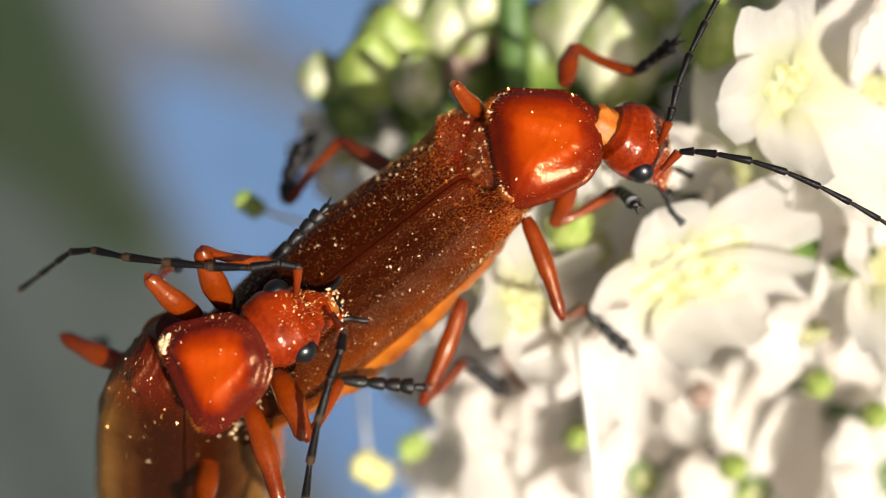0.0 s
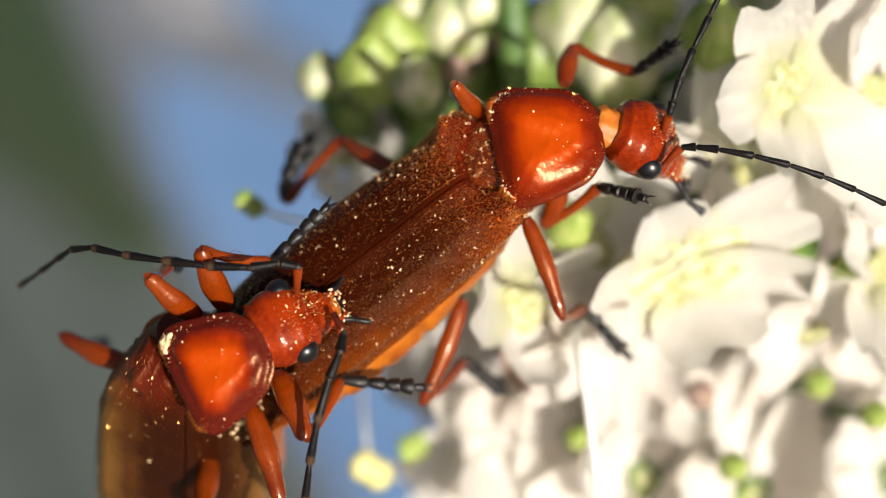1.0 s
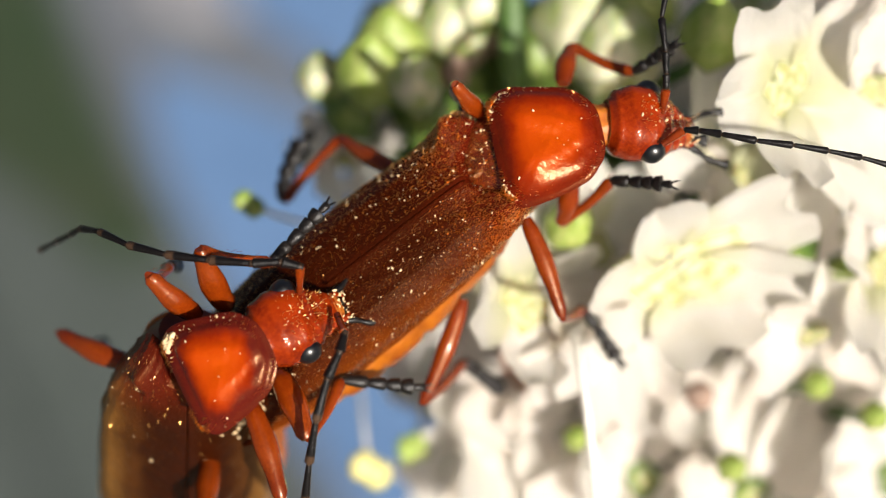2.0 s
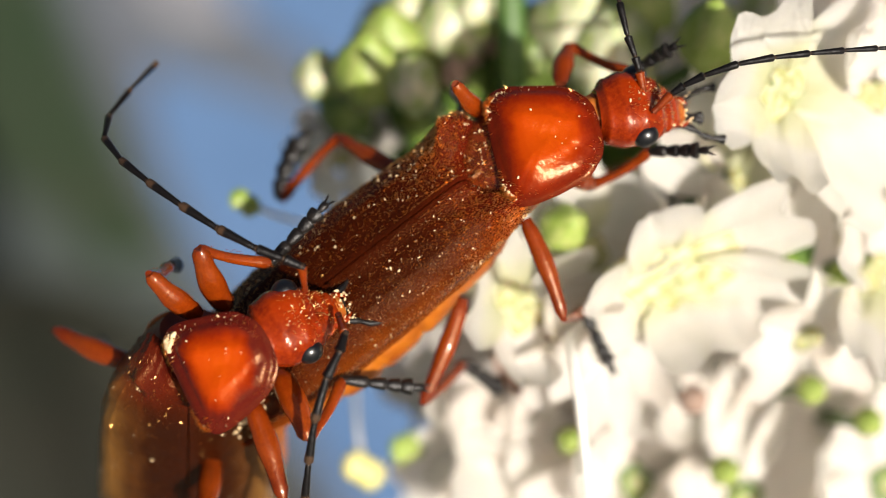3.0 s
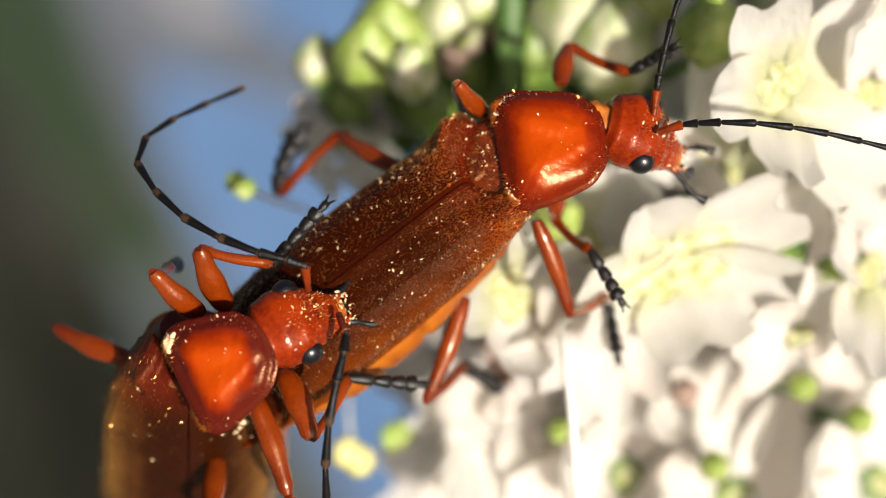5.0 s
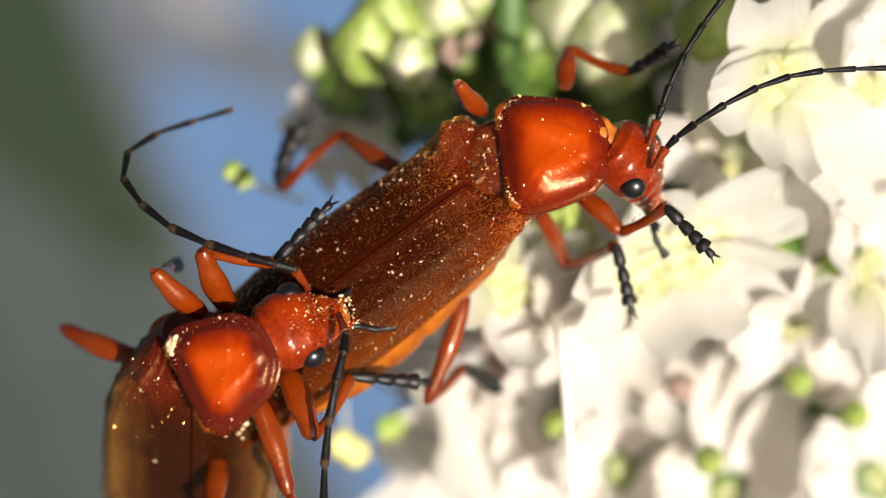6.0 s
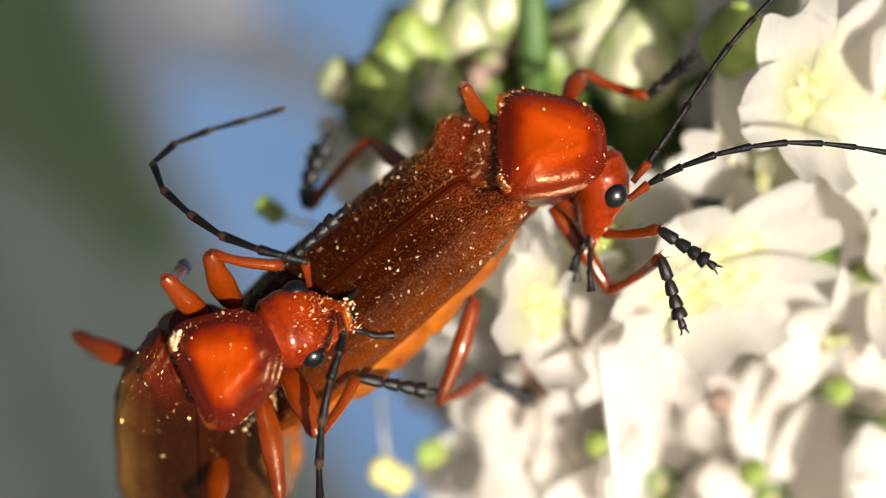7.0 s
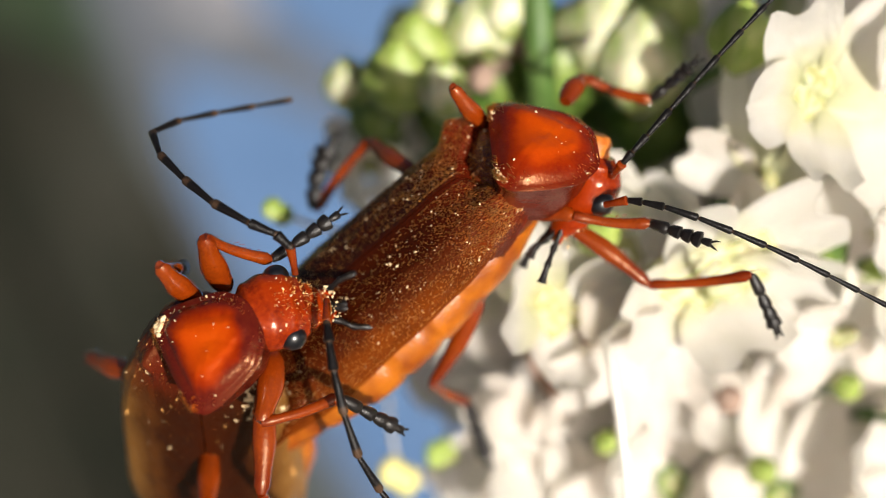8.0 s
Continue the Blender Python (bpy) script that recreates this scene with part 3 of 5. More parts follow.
    loft(bm, [[Vector((x, w * math.cos(a), -0.05 + w * 0.75 * math.sin(a) + 0.02 * math.sin(a * 7))) for a in (2 * math.pi * i / 24 for i in range(24))]
              for x, w in ((-0.30, 0.24), (-0.2, 0.32), (-0.1, 0.29), (-0.02, 0.33), (0.06, 0.30))])
    part("neck", bm, NECK, h, "pale orange neck skin")
    def crown():
        x, y = random.uniform(0.35, 1.0), random.uniform(-0.4, 0.4)
        w, hh, z = (along([(r[0], r[i]) for r in HEAD_ROWS], x) for i in (1, 2, 3))
        y = max(-0.9 * w, min(0.9 * w, y))
        return Vector((x * 1.18, y, z + hh * math.sqrt(1 - (y / w) ** 2))), Vector((0, y, 0.5)).normalized()
    part("pollen_dust", grains(26, crown, (0.008, 0.02)), POLLEN, h, "", "stuff")
    part("head_down", down(150, crown, Vector((0.6, 0, 0)), (0.03, 0.06)), HAIR, h, "", "stuff")
    for key, (l1, l2, l3) in sizes.items():
        leg = part("leg", femur(l1, thick * (1.12 if key.startswith("FRONT") else 1.0)), LIMB, b, "orange leg with a black foot")
        mv[key] = (leg, part("tibia", tibia(l2), LIMB, leg), part("tarsus", tarsus(l3, 2.4 if key == "HIND_LEFT" and front > 0.5 else 1.8 if key.startswith("HIND") else 1.45, -0.55 if key == "HIND_LEFT" and front > 0.5 else 0.0), BLACK, leg, "black segmented foot"), (l1, l2, l3))
    stout = 1.0 if front > 0.5 else 1.25
    for key in ("FEELER_LEFT", "FEELER_RIGHT"):
        base = part("antenna", feeler_piece(feeler[0], 0.075), LIMB, b, "long black antenna with an orange base")
        mv[key] = [base] + [part("antenna_segment", feeler_piece(l, stout * (0.066 - 0.003 * i)), FEELER_SHELL, base) for i, l in enumerate(feeler[1:])]
    return b, mv


# ---- poses through time ----
FEMALE_FRONT_RIGHT = [
    (0, (2.132, 1.141, -1), (1.866, 0.414, -1.551), (2.96, 1.019, -1.52), (3.1, 0.821, -0.393)),
    (0.5, (2.132, 1.141, -1), (1.784, 0.393, -1.47), (2.873, 1.031, -1.333), (3.127, 0.834, -0.229)),
    (1, (1.99, 1.141, -1), (1.71, 0.394, -1.513), (2.595, 1.044, -0.913), (3.185, 0.844, 0.053)),
    (1.5, (2.132, 1.141, -1), (2.133, 0.444, -1.646), (2.754, 1.133, -0.808), (3.586, 0.965, -0.032)),
    (2.8, (2.132, 1.141, -1), (1.739, 0.442, -1.508), (2.811, 1.109, -1.377), (3.69, 1.314, -0.664)),
    (3, (2.226, 1.141, -1), (2.57, 1.1, -1.883), (3.48, 1.645, -1.221), (4.303, 1.625, -0.416)),
    (3.5, (2.132, 1.141, -1), (1.398, 0.369, -1.048), (2.733, 1.174, -0.879), (3.747, 1.44, -0.407)),
]
FEMALE_FRONT_RIGHT += [
    (4, (2.415, 1.122, -1), (1.805, 0.586, -1.494), (3.299, 1.001, -1.3), (4.002, 1.541, -0.57)),
    (4.5, (1.66, 1.047, -1), (1.853, 0.543, -1.784), (1.991, 0.102, -0.621), (2.557, -1.269, -0.506)),
    (4.7, (1.754, 1.047, -1), (1.997, 0.543, -1.77), (2.198, 0.009, -0.657), (2.838, -1.196, -0.536)),
    (5.8, (1.896, 0.764, -1), (1.495, 0.466, -1.808), (2.908, 0.348, -1.664), (3.59, -0.446, -1.187)),
    (6, (2.273, 0.906, -1), (2.935, 0.271, -0.753), (3.547, 0.675, 0.259), (4.404, -0.215, 0.409)),
    (6.2, (2.226, 0.67, -1), (3.046, 0.009, -0.91), (3.522, -0.054, 0.246), (4.451, -1.064, 0.448)),
    (6.5, (2.32, 0.953, -1), (1.694, 0.51, -1.56), (3.119, 0.718, -1.398), (3.76, 0.398, -0.495)),
]
FEMALE_FRONT_RIGHT += [
    (6.8, (2.037, 0.906, -1), (2.423, 0.45, -0.259), (3.703, 0.328, -0.084), (4.452, -0.213, 0.6)),
    (7, (1.896, 0.858, -1), (2.783, 0.15, -0.914), (3.516, 0.326, 0.086), (4.509, -0.396, 0.264)),
    (7.2, (1.802, 0.67, -1), (1.677, 0.574, -0.064), (2.738, 0.471, 0.586), (3.711, 0.009, 0.988)),
    (7.5, (1.802, 0.434, -1), (3.151, -0.159, -0.843), (3.227, -0.802, 0.226), (4.48, -0.617, 0.438)),
    (7.7, (1.754, 0.198, -1), (3.197, 0.178, -0.834), (3.651, -0.674, -0.04), (4.584, -0.48, 0.604)),
    (8, (1.377, 0.623, -1), (2.134, 0.545, -0.43), (3.452, 0.413, -0.261), (4.3, 0.08, 0.44)),
]
FEMALE_MID_RIGHT = [
    (0, (1.367, 0.524, -0.8), (2.004, -1.227, -0.8), (2.465, -1.034, -2.48), (3.488, -1.978, -2.48)),
    (4.5, (1.367, 0.478, -0.8), (2.045, -1.135, -0.853), (2.5, -1.086, -2.541), (2.998, -2.53, -2.541)),
    (4.7, (1.461, 0.478, -0.8), (2.133, -1.123, -1.019), (2.662, -1.041, -2.681), (3.162, -2.492, -2.681)),
    (5.8, (1.631, 0.439, -1.3), (2.142, -0.803, -2.42), (2.44, -0.383, -0.749), (3.159, -1.785, -0.749)),
    (6, (1.583, 0.677, -1.3), (2.158, -0.31, -2.63), (2.896, 0.085, -1.09), (3.274, -1.429, -1.09)),
    (6.2, (1.726, 0.629, -1.3), (2.366, -0.487, -2.49), (3.046, -0.179, -0.906), (3.582, -1.542, -0.906)),
    (6.5, (1.869, 0.534, -1.3), (2.45, -0.548, -2.542), (3.324, -0.047, -1.107), (3.712, -1.553, -1.107)),
]
FEMALE_MID_RIGHT += [
    (6.8, (1.726, 0.725, -1.3), (2.616, -0.625, -1.965), (3.434, -0.157, -0.486), (3.851, -1.564, -0.486)),
    (7, (1.821, 0.725, -1.3), (2.799, -0.719, -1.449), (3.485, -0.127, 0.048), (3.957, -1.534, 0.048)),
    (7.2, (2.06, 0.391, -1.3), (3.058, -0.915, -1.895), (3.906, -0.195, -0.548), (4.398, -1.614, -0.548)),
    (7.5, (2.25, 0.105, -1.3), (3.467, -1.075, -1.738), (4.92, -0.973, -0.766), (5.177, -2.19, -1.143)),
    (7.7, (2.203, 0.057, -1.3), (3.605, -0.845, -1.834), (5.234, -0.893, -1.195), (5.912, -1.789, -1.851)),
    (8, (2.06, 0.439, -1.3), (3.633, -0.715, -1.3), (5.222, -0.41, -0.635), (5.704, -1.549, -1.031)),
]
FEMALE_FRONT_LEFT = [
    (0, (2.052, 2.765, -1.2), (2.275, 3.491, -1.85), (3.261, 2.993, -1.382), (3.808, 3.391, -0.513)),
    (4.5, (1.957, 2.784, -1.2), (2.178, 3.51, -1.85), (3.168, 2.996, -1.406), (3.765, 3.301, -0.532)),
    (6, (2.052, 2.717, -1.2), (2.197, 3.461, -1.85), (3.157, 2.986, -1.31), (3.754, 3.338, -0.458)),
    (6.5, (2.071, 2.594, -1.2), (2.358, 3.244, -1.905), (3.422, 2.736, -1.683), (4.059, 3.259, -0.957)),
    (7, (2.1, 2.518, -1.2), (2.403, 3.067, -1.98), (3.501, 2.628, -1.776), (4.185, 3.236, -1.165)),
    (8, (2.052, 2.48, -1.2), (2.452, 2.96, -1.98), (3.61, 2.559, -1.872), (4.302, 3.205, -1.311)),
]
FEMALE_MID_LEFT = [
    (0, (0.692, 2.206, -0.75), (0.191, 2.646, -0.005), (0.296, 2.536, -1.298), (0.454, 2.378, -2.273)),
    (6.5, (0.71, 2.253, -0.75), (0.263, 2.659, 0.045), (0.295, 2.532, -1.248), (0.453, 2.374, -2.224)),
    (7, (0.729, 2.112, -0.75), (0.327, 2.626, 0.01), (0.391, 2.535, -1.283), (0.454, 2.378, -2.268)),
    (8, (0.729, 2.047, -0.75), (0.165, 2.615, -0.15), (0.393, 2.548, -1.431), (0.456, 2.39, -2.416)),
]
FEMALE_HIND_LEFT = [
    (0, (-0.689, 1.273, -1.4), (-1.778, 1.926, -2.456), (-2.796, 0.826, -3.255), (-3.029, 2.071, -3.547)),
    (4.5, (-0.689, 1.321, -1.4), (-1.823, 2.011, -2.382), (-2.931, 0.923, -3.07), (-3.118, 2.201, -3.213)),
    (6, (-0.689, 1.321, -1.4), (-1.775, 2.043, -2.415), (-2.898, 1.082, -3.256), (-3.151, 2.327, -3.529)),
    (6.5, (-0.593, 1.321, -1.4), (-1.515, 2.024, -2.571), (-2.619, 0.982, -3.337), (-2.855, 2.363, -3.337)),
    (7, (-0.498, 1.321, -1.4), (-1.292, 1.962, -2.695), (-2.416, 0.718, -2.976), (-2.668, 2.082, -2.976)),
    (8, (-0.498, 1.321, -1.4), (-1.292, 1.943, -2.704), (-2.29, 0.705, -3.307), (-2.596, 2.054, -3.307)),
]
FEMALE_HIND_RIGHT = [
    (0, (0.347, -0.858, -1.6), (-0.376, -2.67, -1.6), (0.364, -2.012, -2.986), (1.25, -2.726, -3.616)),
    (6.5, (0.395, -0.81, -1.6), (-0.279, -2.641, -1.6), (0.365, -2.121, -3.088), (1.209, -2.699, -3.887)),
    (7, (0.54, -0.81, -1.6), (-0.183, -2.93, -1.6), (0.666, -2.311, -2.934), (1.709, -2.82, -3.519)),
    (7.5, (0.588, -0.761, -1.6), (-0.231, -2.496, -1.6), (0.517, -2.831, -3.088), (1.092, -3.904, -3.543)),
    (8, (0.636, -0.858, -1.6), (-0.188, -2.369, -2.408), (0.459, -2.826, -3.912), (0.918, -4.213, -3.912)),
]
MALE_FRONT_LEFT = [
    (0, (-3.465, -0.951, -0.15), (-3.791, -0.009, 0.682), (-2.774, -0.219, -0.098), (-1.699, 0.877, -0.133)),
    (4.5, (-3.511, -0.951, -0.15), (-3.829, 0.009, 0.669), (-2.768, -0.219, -0.046), (-1.75, 0.921, -0.074)),
    (6.5, (-3.419, -0.951, -0.15), (-3.732, -0.035, 0.721), (-2.674, -0.218, -0.013), (-1.63, 0.874, -0.041)),
    (7, (-3.373, -0.905, -0.15), (-3.651, -0.062, 0.799), (-2.572, -0.263, 0.104), (-1.487, 0.734, 0.069)),
    (8, (-3.511, -0.631, -0.15), (-3.715, 0.185, 0.845), (-2.76, -0.172, 0.038), (-1.446, 0.737, -0.011)),
]
MALE_MID_LEFT = [
    (0, (-3.938, -1.08, 0.05), (-4.618, -0.433, 0.717), (-4.493, -0.269, -0.564), (-4.368, -0.279, -1.554)),
    (6.5, (-3.847, -1.034, 0.05), (-4.507, -0.345, 0.694), (-4.5, -0.27, -0.606), (-4.375, -0.279, -1.596)),
    (7, (-3.802, -1.08, 0.05), (-4.351, -0.432, 0.826), (-4.292, -0.315, -0.467), (-4.259, -0.278, -1.467)),
    (8, (-3.938, -0.808, 0.05), (-4.401, -0.254, 0.947), (-4.273, -0.313, -0.346), (-4.241, -0.277, -1.346)),
]
MALE_HIND_LEFT = [
    (0, (-5.159, -1.982, -1.15), (-6.565, -1.514, -1.983), (-6.558, -1.748, -3.666), (-6.292, -1.929, -4.927)),
    (4.5, (-5.207, -1.887, -1.15), (-6.687, -1.349, -1.796), (-6.51, -1.735, -3.445), (-6.248, -1.915, -4.706)),
    (6.5, (-5.064, -1.84, -1.15), (-6.481, -1.357, -1.958), (-6.547, -1.745, -3.615), (-6.282, -1.926, -4.876)),
    (8, (-5.064, -2.077, -1.15), (-6.229, -1.872, -2.374), (-6.328, -2.085, -4.057), (-6.145, -2.495, -5.279)),
]
MALE_FRONT_RIGHT = [
    (0, (-2.698, -2.01, -0.25), (-2.196, -3.033, 0.262), (-1.688, -2.142, -0.537), (-0.13, -2.309, -0.537)),
    (3.5, (-2.652, -2.01, -0.25), (-2.127, -3.037, 0.231), (-1.635, -2.145, -0.575), (-0.178, -2.339, -0.882)),
    (6.5, (-2.56, -1.964, -0.25), (-2.065, -3.011, 0.219), (-1.47, -2.071, -0.451), (-0.056, -2.248, -0.923)),
    (7, (-2.56, -1.964, -0.25), (-2.019, -2.983, 0.231), (-1.428, -2.104, -0.523), (0.009, -2.426, -0.808)),
    (7.5, (-2.652, -1.826, -0.25), (-2.458, -2.907, 0.35), (-1.403, -2.269, -0.066), (-0.176, -2.963, -0.576)),
    (8, (-2.744, -1.688, -0.25), (-2.884, -2.75, 0.394), (-1.424, -2.266, 0.394), (-0.423, -3.12, -0.326)),
]
MALE_MID_RIGHT = [
    (0, (-3.192, -2.542, -0.55), (-2.645, -4.11, -0.185), (-2.146, -4.972, -1.433), (-1.618, -5.12, -2.268)),
    (6.5, (-3.053, -2.403, -0.55), (-2.477, -4.089, -0.346), (-1.963, -4.995, -1.562), (-1.427, -5.142, -2.392)),
    (7, (-3.006, -2.403, -0.55), (-2.659, -4.131, -0.321), (-2.156, -4.996, -1.569), (-1.626, -5.145, -2.404)),
    (8, (-2.96, -2.31, -0.55), (-2.958, -4.079, -0.278), (-2.339, -4.975, -1.446), (-1.816, -5.124, -2.286)),
]
MALE_HIND_RIGHT = [
    (0, (-4.04, -3.503, -1.95), (-4.035, -4.547, -0.607), (-3.538, -5.433, -1.839), (-3.044, -5.596, -2.694)),
    (7, (-3.893, -3.503, -1.95), (-3.85, -4.547, -0.607), (-3.343, -5.433, -1.839), (-3.052, -5.613, -2.779)),
    (8, (-4.04, -3.308, -1.95), (-3.975, -4.584, -0.828), (-3.467, -5.475, -2.06), (-3.071, -5.647, -2.96)),
]
LEGS_FEMALE = {"FRONT_RIGHT": (0.95, 1.25, 1.15), "MID_RIGHT": (1.75, 1.75, 1.3), "FRONT_LEFT": (1, 1.2, 1.1), "MID_LEFT": (1, 1.3, 1), "HIND_LEFT": (1.65, 1.7, 1.3), "HIND_RIGHT": (1.9, 1.7, 1.3)}
LEGS_MALE = {"FRONT_LEFT": (1.3, 1.3, 1.4), "MID_LEFT": (1.15, 1.3, 1), "HIND_LEFT": (1.7, 1.7, 1.3), "FRONT_RIGHT": (1.25, 1.3, 1.5), "MID_RIGHT": (1.7, 1.6, 1), "HIND_RIGHT": (1.7, 1.6, 1)}
FEMALE_BODY = [
    (0, (0.955, 1.664, 0), 37.5, 7, -18),
    (1.5, (0.982, 1.645, 0), 37.5, 7, -18),
    (3.5, (0.955, 1.636, 0), 37.5, 7, -18),
    (4.5, (0.982, 1.627, 0), 37.5, 7, -18),
    (6, (1.018, 1.545, 0), 36.5, 7, -18),
    (6.5, (0.936, 1.6, 0), 37.5, 8, -19),
    (7, (0.891, 1.655, 0), 38.5, 10, -24),
    (7.5, (0.891, 1.891, 0), 40.5, 14, -36),
    (8, (0.864, 1.736, 0), 40.5, 15, -38),
]
FEMALE_PRONOTUM = [
    (0, (1.675, 1.738, -0.03), 9, -4, -12),
    (1.5, (1.711, 1.757, -0.03), 10, -4, -12),
    (3.5, (1.675, 1.793, -0.03), 12, -4, -12),
    (4.5, (1.729, 1.757, -0.03), 10, -4, -12),
    (6, (1.82, 1.602, -0.03), 6, -5, -14),
    (6.5, (1.766, 1.684, -0.03), 2, -6, -15),
    (7, (1.757, 1.729, -0.03), -3, -8, -23),
    (7.5, (1.638, 1.948, -0.03), -9, -12, -42),
    (8, (1.656, 1.702, -0.03), -6, -12, -42),
]
FEMALE_HEAD = [
    (0, (2.708, 1.989, -0.35), -30, -25, -32),
    (0.5, (2.717, 1.989, -0.35), -30, -24, -32),
    (1, (2.763, 1.98, -0.35), -22, -20, -28),
    (1.5, (2.726, 1.989, -0.35), -6, -15, -18),
    (2.8, (2.514, 2.192, -0.35), 4, -8, -18),
    (3, (2.496, 2.211, -0.35), 6, -8, -18),
    (3.5, (2.459, 2.211, -0.35), -2, -8, -16),
    (4.5, (2.496, 2.164, -0.35), -4, -8, -18),
    (4.7, (2.551, 2.118, -0.35), -12, -12, -20),
    (5.8, (2.717, 1.87, -0.35), -32, -18, -34),
    (6, (2.662, 1.778, -0.35), -42, -20, -42),
    (6.5, (2.588, 1.667, -0.35), -52, -18, -72),
]
FEMALE_HEAD += [
    (7, (2.431, 1.624, -0.55), -80, -12, -98),
    (7.5, (2.458, 1.813, -0.75), -103, -12, -105),
    (8, (2.51, 1.583, -0.8), -105, -12, -110),
]
MALE_BODY = [
    (0, (-4.13, -2.087, 0.15), 80, 47, 12),
    (3, (-4.059, -2.069, 0.15), 80, 47, 12),
    (4.5, (-4.085, -2.061, 0.15), 80, 47, 12),
    (6, (-4.014, -2.087, 0.15), 80, 47, 12),
    (6.5, (-4.014, -2.034, 0.15), 81, 47, 10),
    (7, (-3.978, -1.998, 0.15), 83, 47, 7),
    (7.5, (-3.85, -1.838, 0.15), 87, 45, 4),
    (8, (-3.98, -1.775, 0.15), 88, 45, 2),
]
MALE_PRONOTUM = [
    (0, (-3.475, -1.817, 0.92), 27, 7, -5),
    (3, (-3.388, -1.799, 0.92), 27, 7, -5),
    (4.5, (-3.423, -1.79, 0.92), 27, 7, -5),
    (6, (-3.353, -1.826, 0.92), 28, 7, -5),
    (6.5, (-3.353, -1.773, 0.92), 28, 7, -7),
    (7, (-3.326, -1.747, 0.92), 28, 7, -9),
    (7.5, (-3.37, -1.527, 0.92), 28, 5, -17),
    (8, (-3.581, -1.466, 0.92), 30, 3, -19),
]
MALE_HEAD = [
    (0, (-3.068, -1.445, 0.5), 24, -14, -8),
    (3, (-2.961, -1.427, 0.5), 22, -14, -8),
    (4.5, (-2.979, -1.427, 0.5), 22, -14, -8),
    (6, (-2.917, -1.463, 0.5), 20, -14, -8),
    (6.5, (-2.908, -1.409, 0.5), 18, -14, -8),
    (7, (-2.908, -1.374, 0.5), 14, -16, -8),
    (7.5, (-2.979, -1.195, 0.5), 10, -18, -14),
    (8, (-3.202, -1.106, 0.5), 12, -20, -16),
]
FEMALE_FEELER_LEFT = [
    (0, (3.535, 1.749, -0.2), (3.664, 2.145, 0), (3.809, 2.736, 0), (4.118, 3.464, 0), (4.464, 4.1, 0), (5.055, 5.373, 0)),
    (0.5, (3.554, 1.795, -0.2), (3.6, 2.236, 0), (3.736, 2.827, 0), (3.918, 3.418, 0), (4.164, 4.009, 0), (4.6, 5.191, 0)),
    (1, (3.554, 1.841, -0.2), (3.664, 2.236, 0), (3.845, 2.827, 0), (4.145, 3.464, 0), (4.464, 4.1, 0), (5.055, 5.373, 0)),
    (1.5, (3.609, 2.07, -0.2), (3.664, 2.445, 0), (3.8, 3.009, 0), (4.009, 3.555, 0), (4.309, 4.145, 0), (4.782, 5.464, 0)),
    (2.8, (3.34, 2.473, -0.1), (3.264, 2.873, 0), (3.055, 3.418, 0), (2.827, 4.009, 0), (2.6, 4.555, 0), (2.055, 5.827, 0)),
]
FEMALE_FEELER_LEFT += [
    (3, (3.249, 2.519, -0.1), (3.127, 3.009, 0), (2.964, 3.464, 0), (2.845, 3.964, 0), (2.736, 4.555, 0), (2.509, 5.827, 0)),
    (3.5, (3.34, 2.473, -0.1), (3.282, 2.873, 0), (3.255, 3.373, 0), (3.327, 4.009, 0), (3.418, 4.555, 0), (3.782, 5.827, 0)),
    (4, (3.34, 2.473, -0.1), (3.291, 2.918, 0), (3.264, 3.373, 0), (3.373, 4.009, 0), (3.509, 4.555, 0), (3.964, 5.827, 0)),
    (4.5, (3.34, 2.473, -0.1), (3.345, 2.918, 0), (3.464, 3.464, 0), (3.673, 4.009, 0), (3.918, 4.555, 0), (4.509, 5.827, 0)),
    (4.7, (3.385, 2.382, -0.1), (3.4, 2.827, 0), (3.527, 3.418, 0), (3.691, 4.009, 0), (3.918, 4.555, 0), (4.509, 5.827, 0)),
]
FEMALE_FEELER_LEFT += [
    (5.8, (3.431, 1.789, -0.1), (3.536, 2.327, 0), (3.718, 2.964, 0), (4.009, 3.555, 0), (4.345, 4.1, 0), (5.055, 5.373, 0)),
    (6, (3.34, 1.743, -0.1), (3.491, 2.191, 0), (3.764, 2.918, 0), (4.145, 3.555, 0), (4.555, 4.1, 0), (5.236, 5.282, 0)),
    (6.2, (3.157, 1.332, -0.1), (3.464, 1.736, 0), (4.145, 2.373, 0), (4.782, 2.964, 0), (5.6, 3.464, 0), (6.509, 4.009, 0)),
    (6.5, (3.249, 1.424, -0.1), (3.445, 1.855, 0), (3.873, 2.691, 0), (4.309, 3.464, 0), (4.736, 4.1, 0), (5.509, 5.1, 0)),
    (6.8, (3.34, 1.378, -0.1), (3.6, 1.964, 0), (4.145, 2.645, 0), (4.873, 3.464, 0), (5.6, 4.191, 0), (6.327, 4.827, 0)),
]
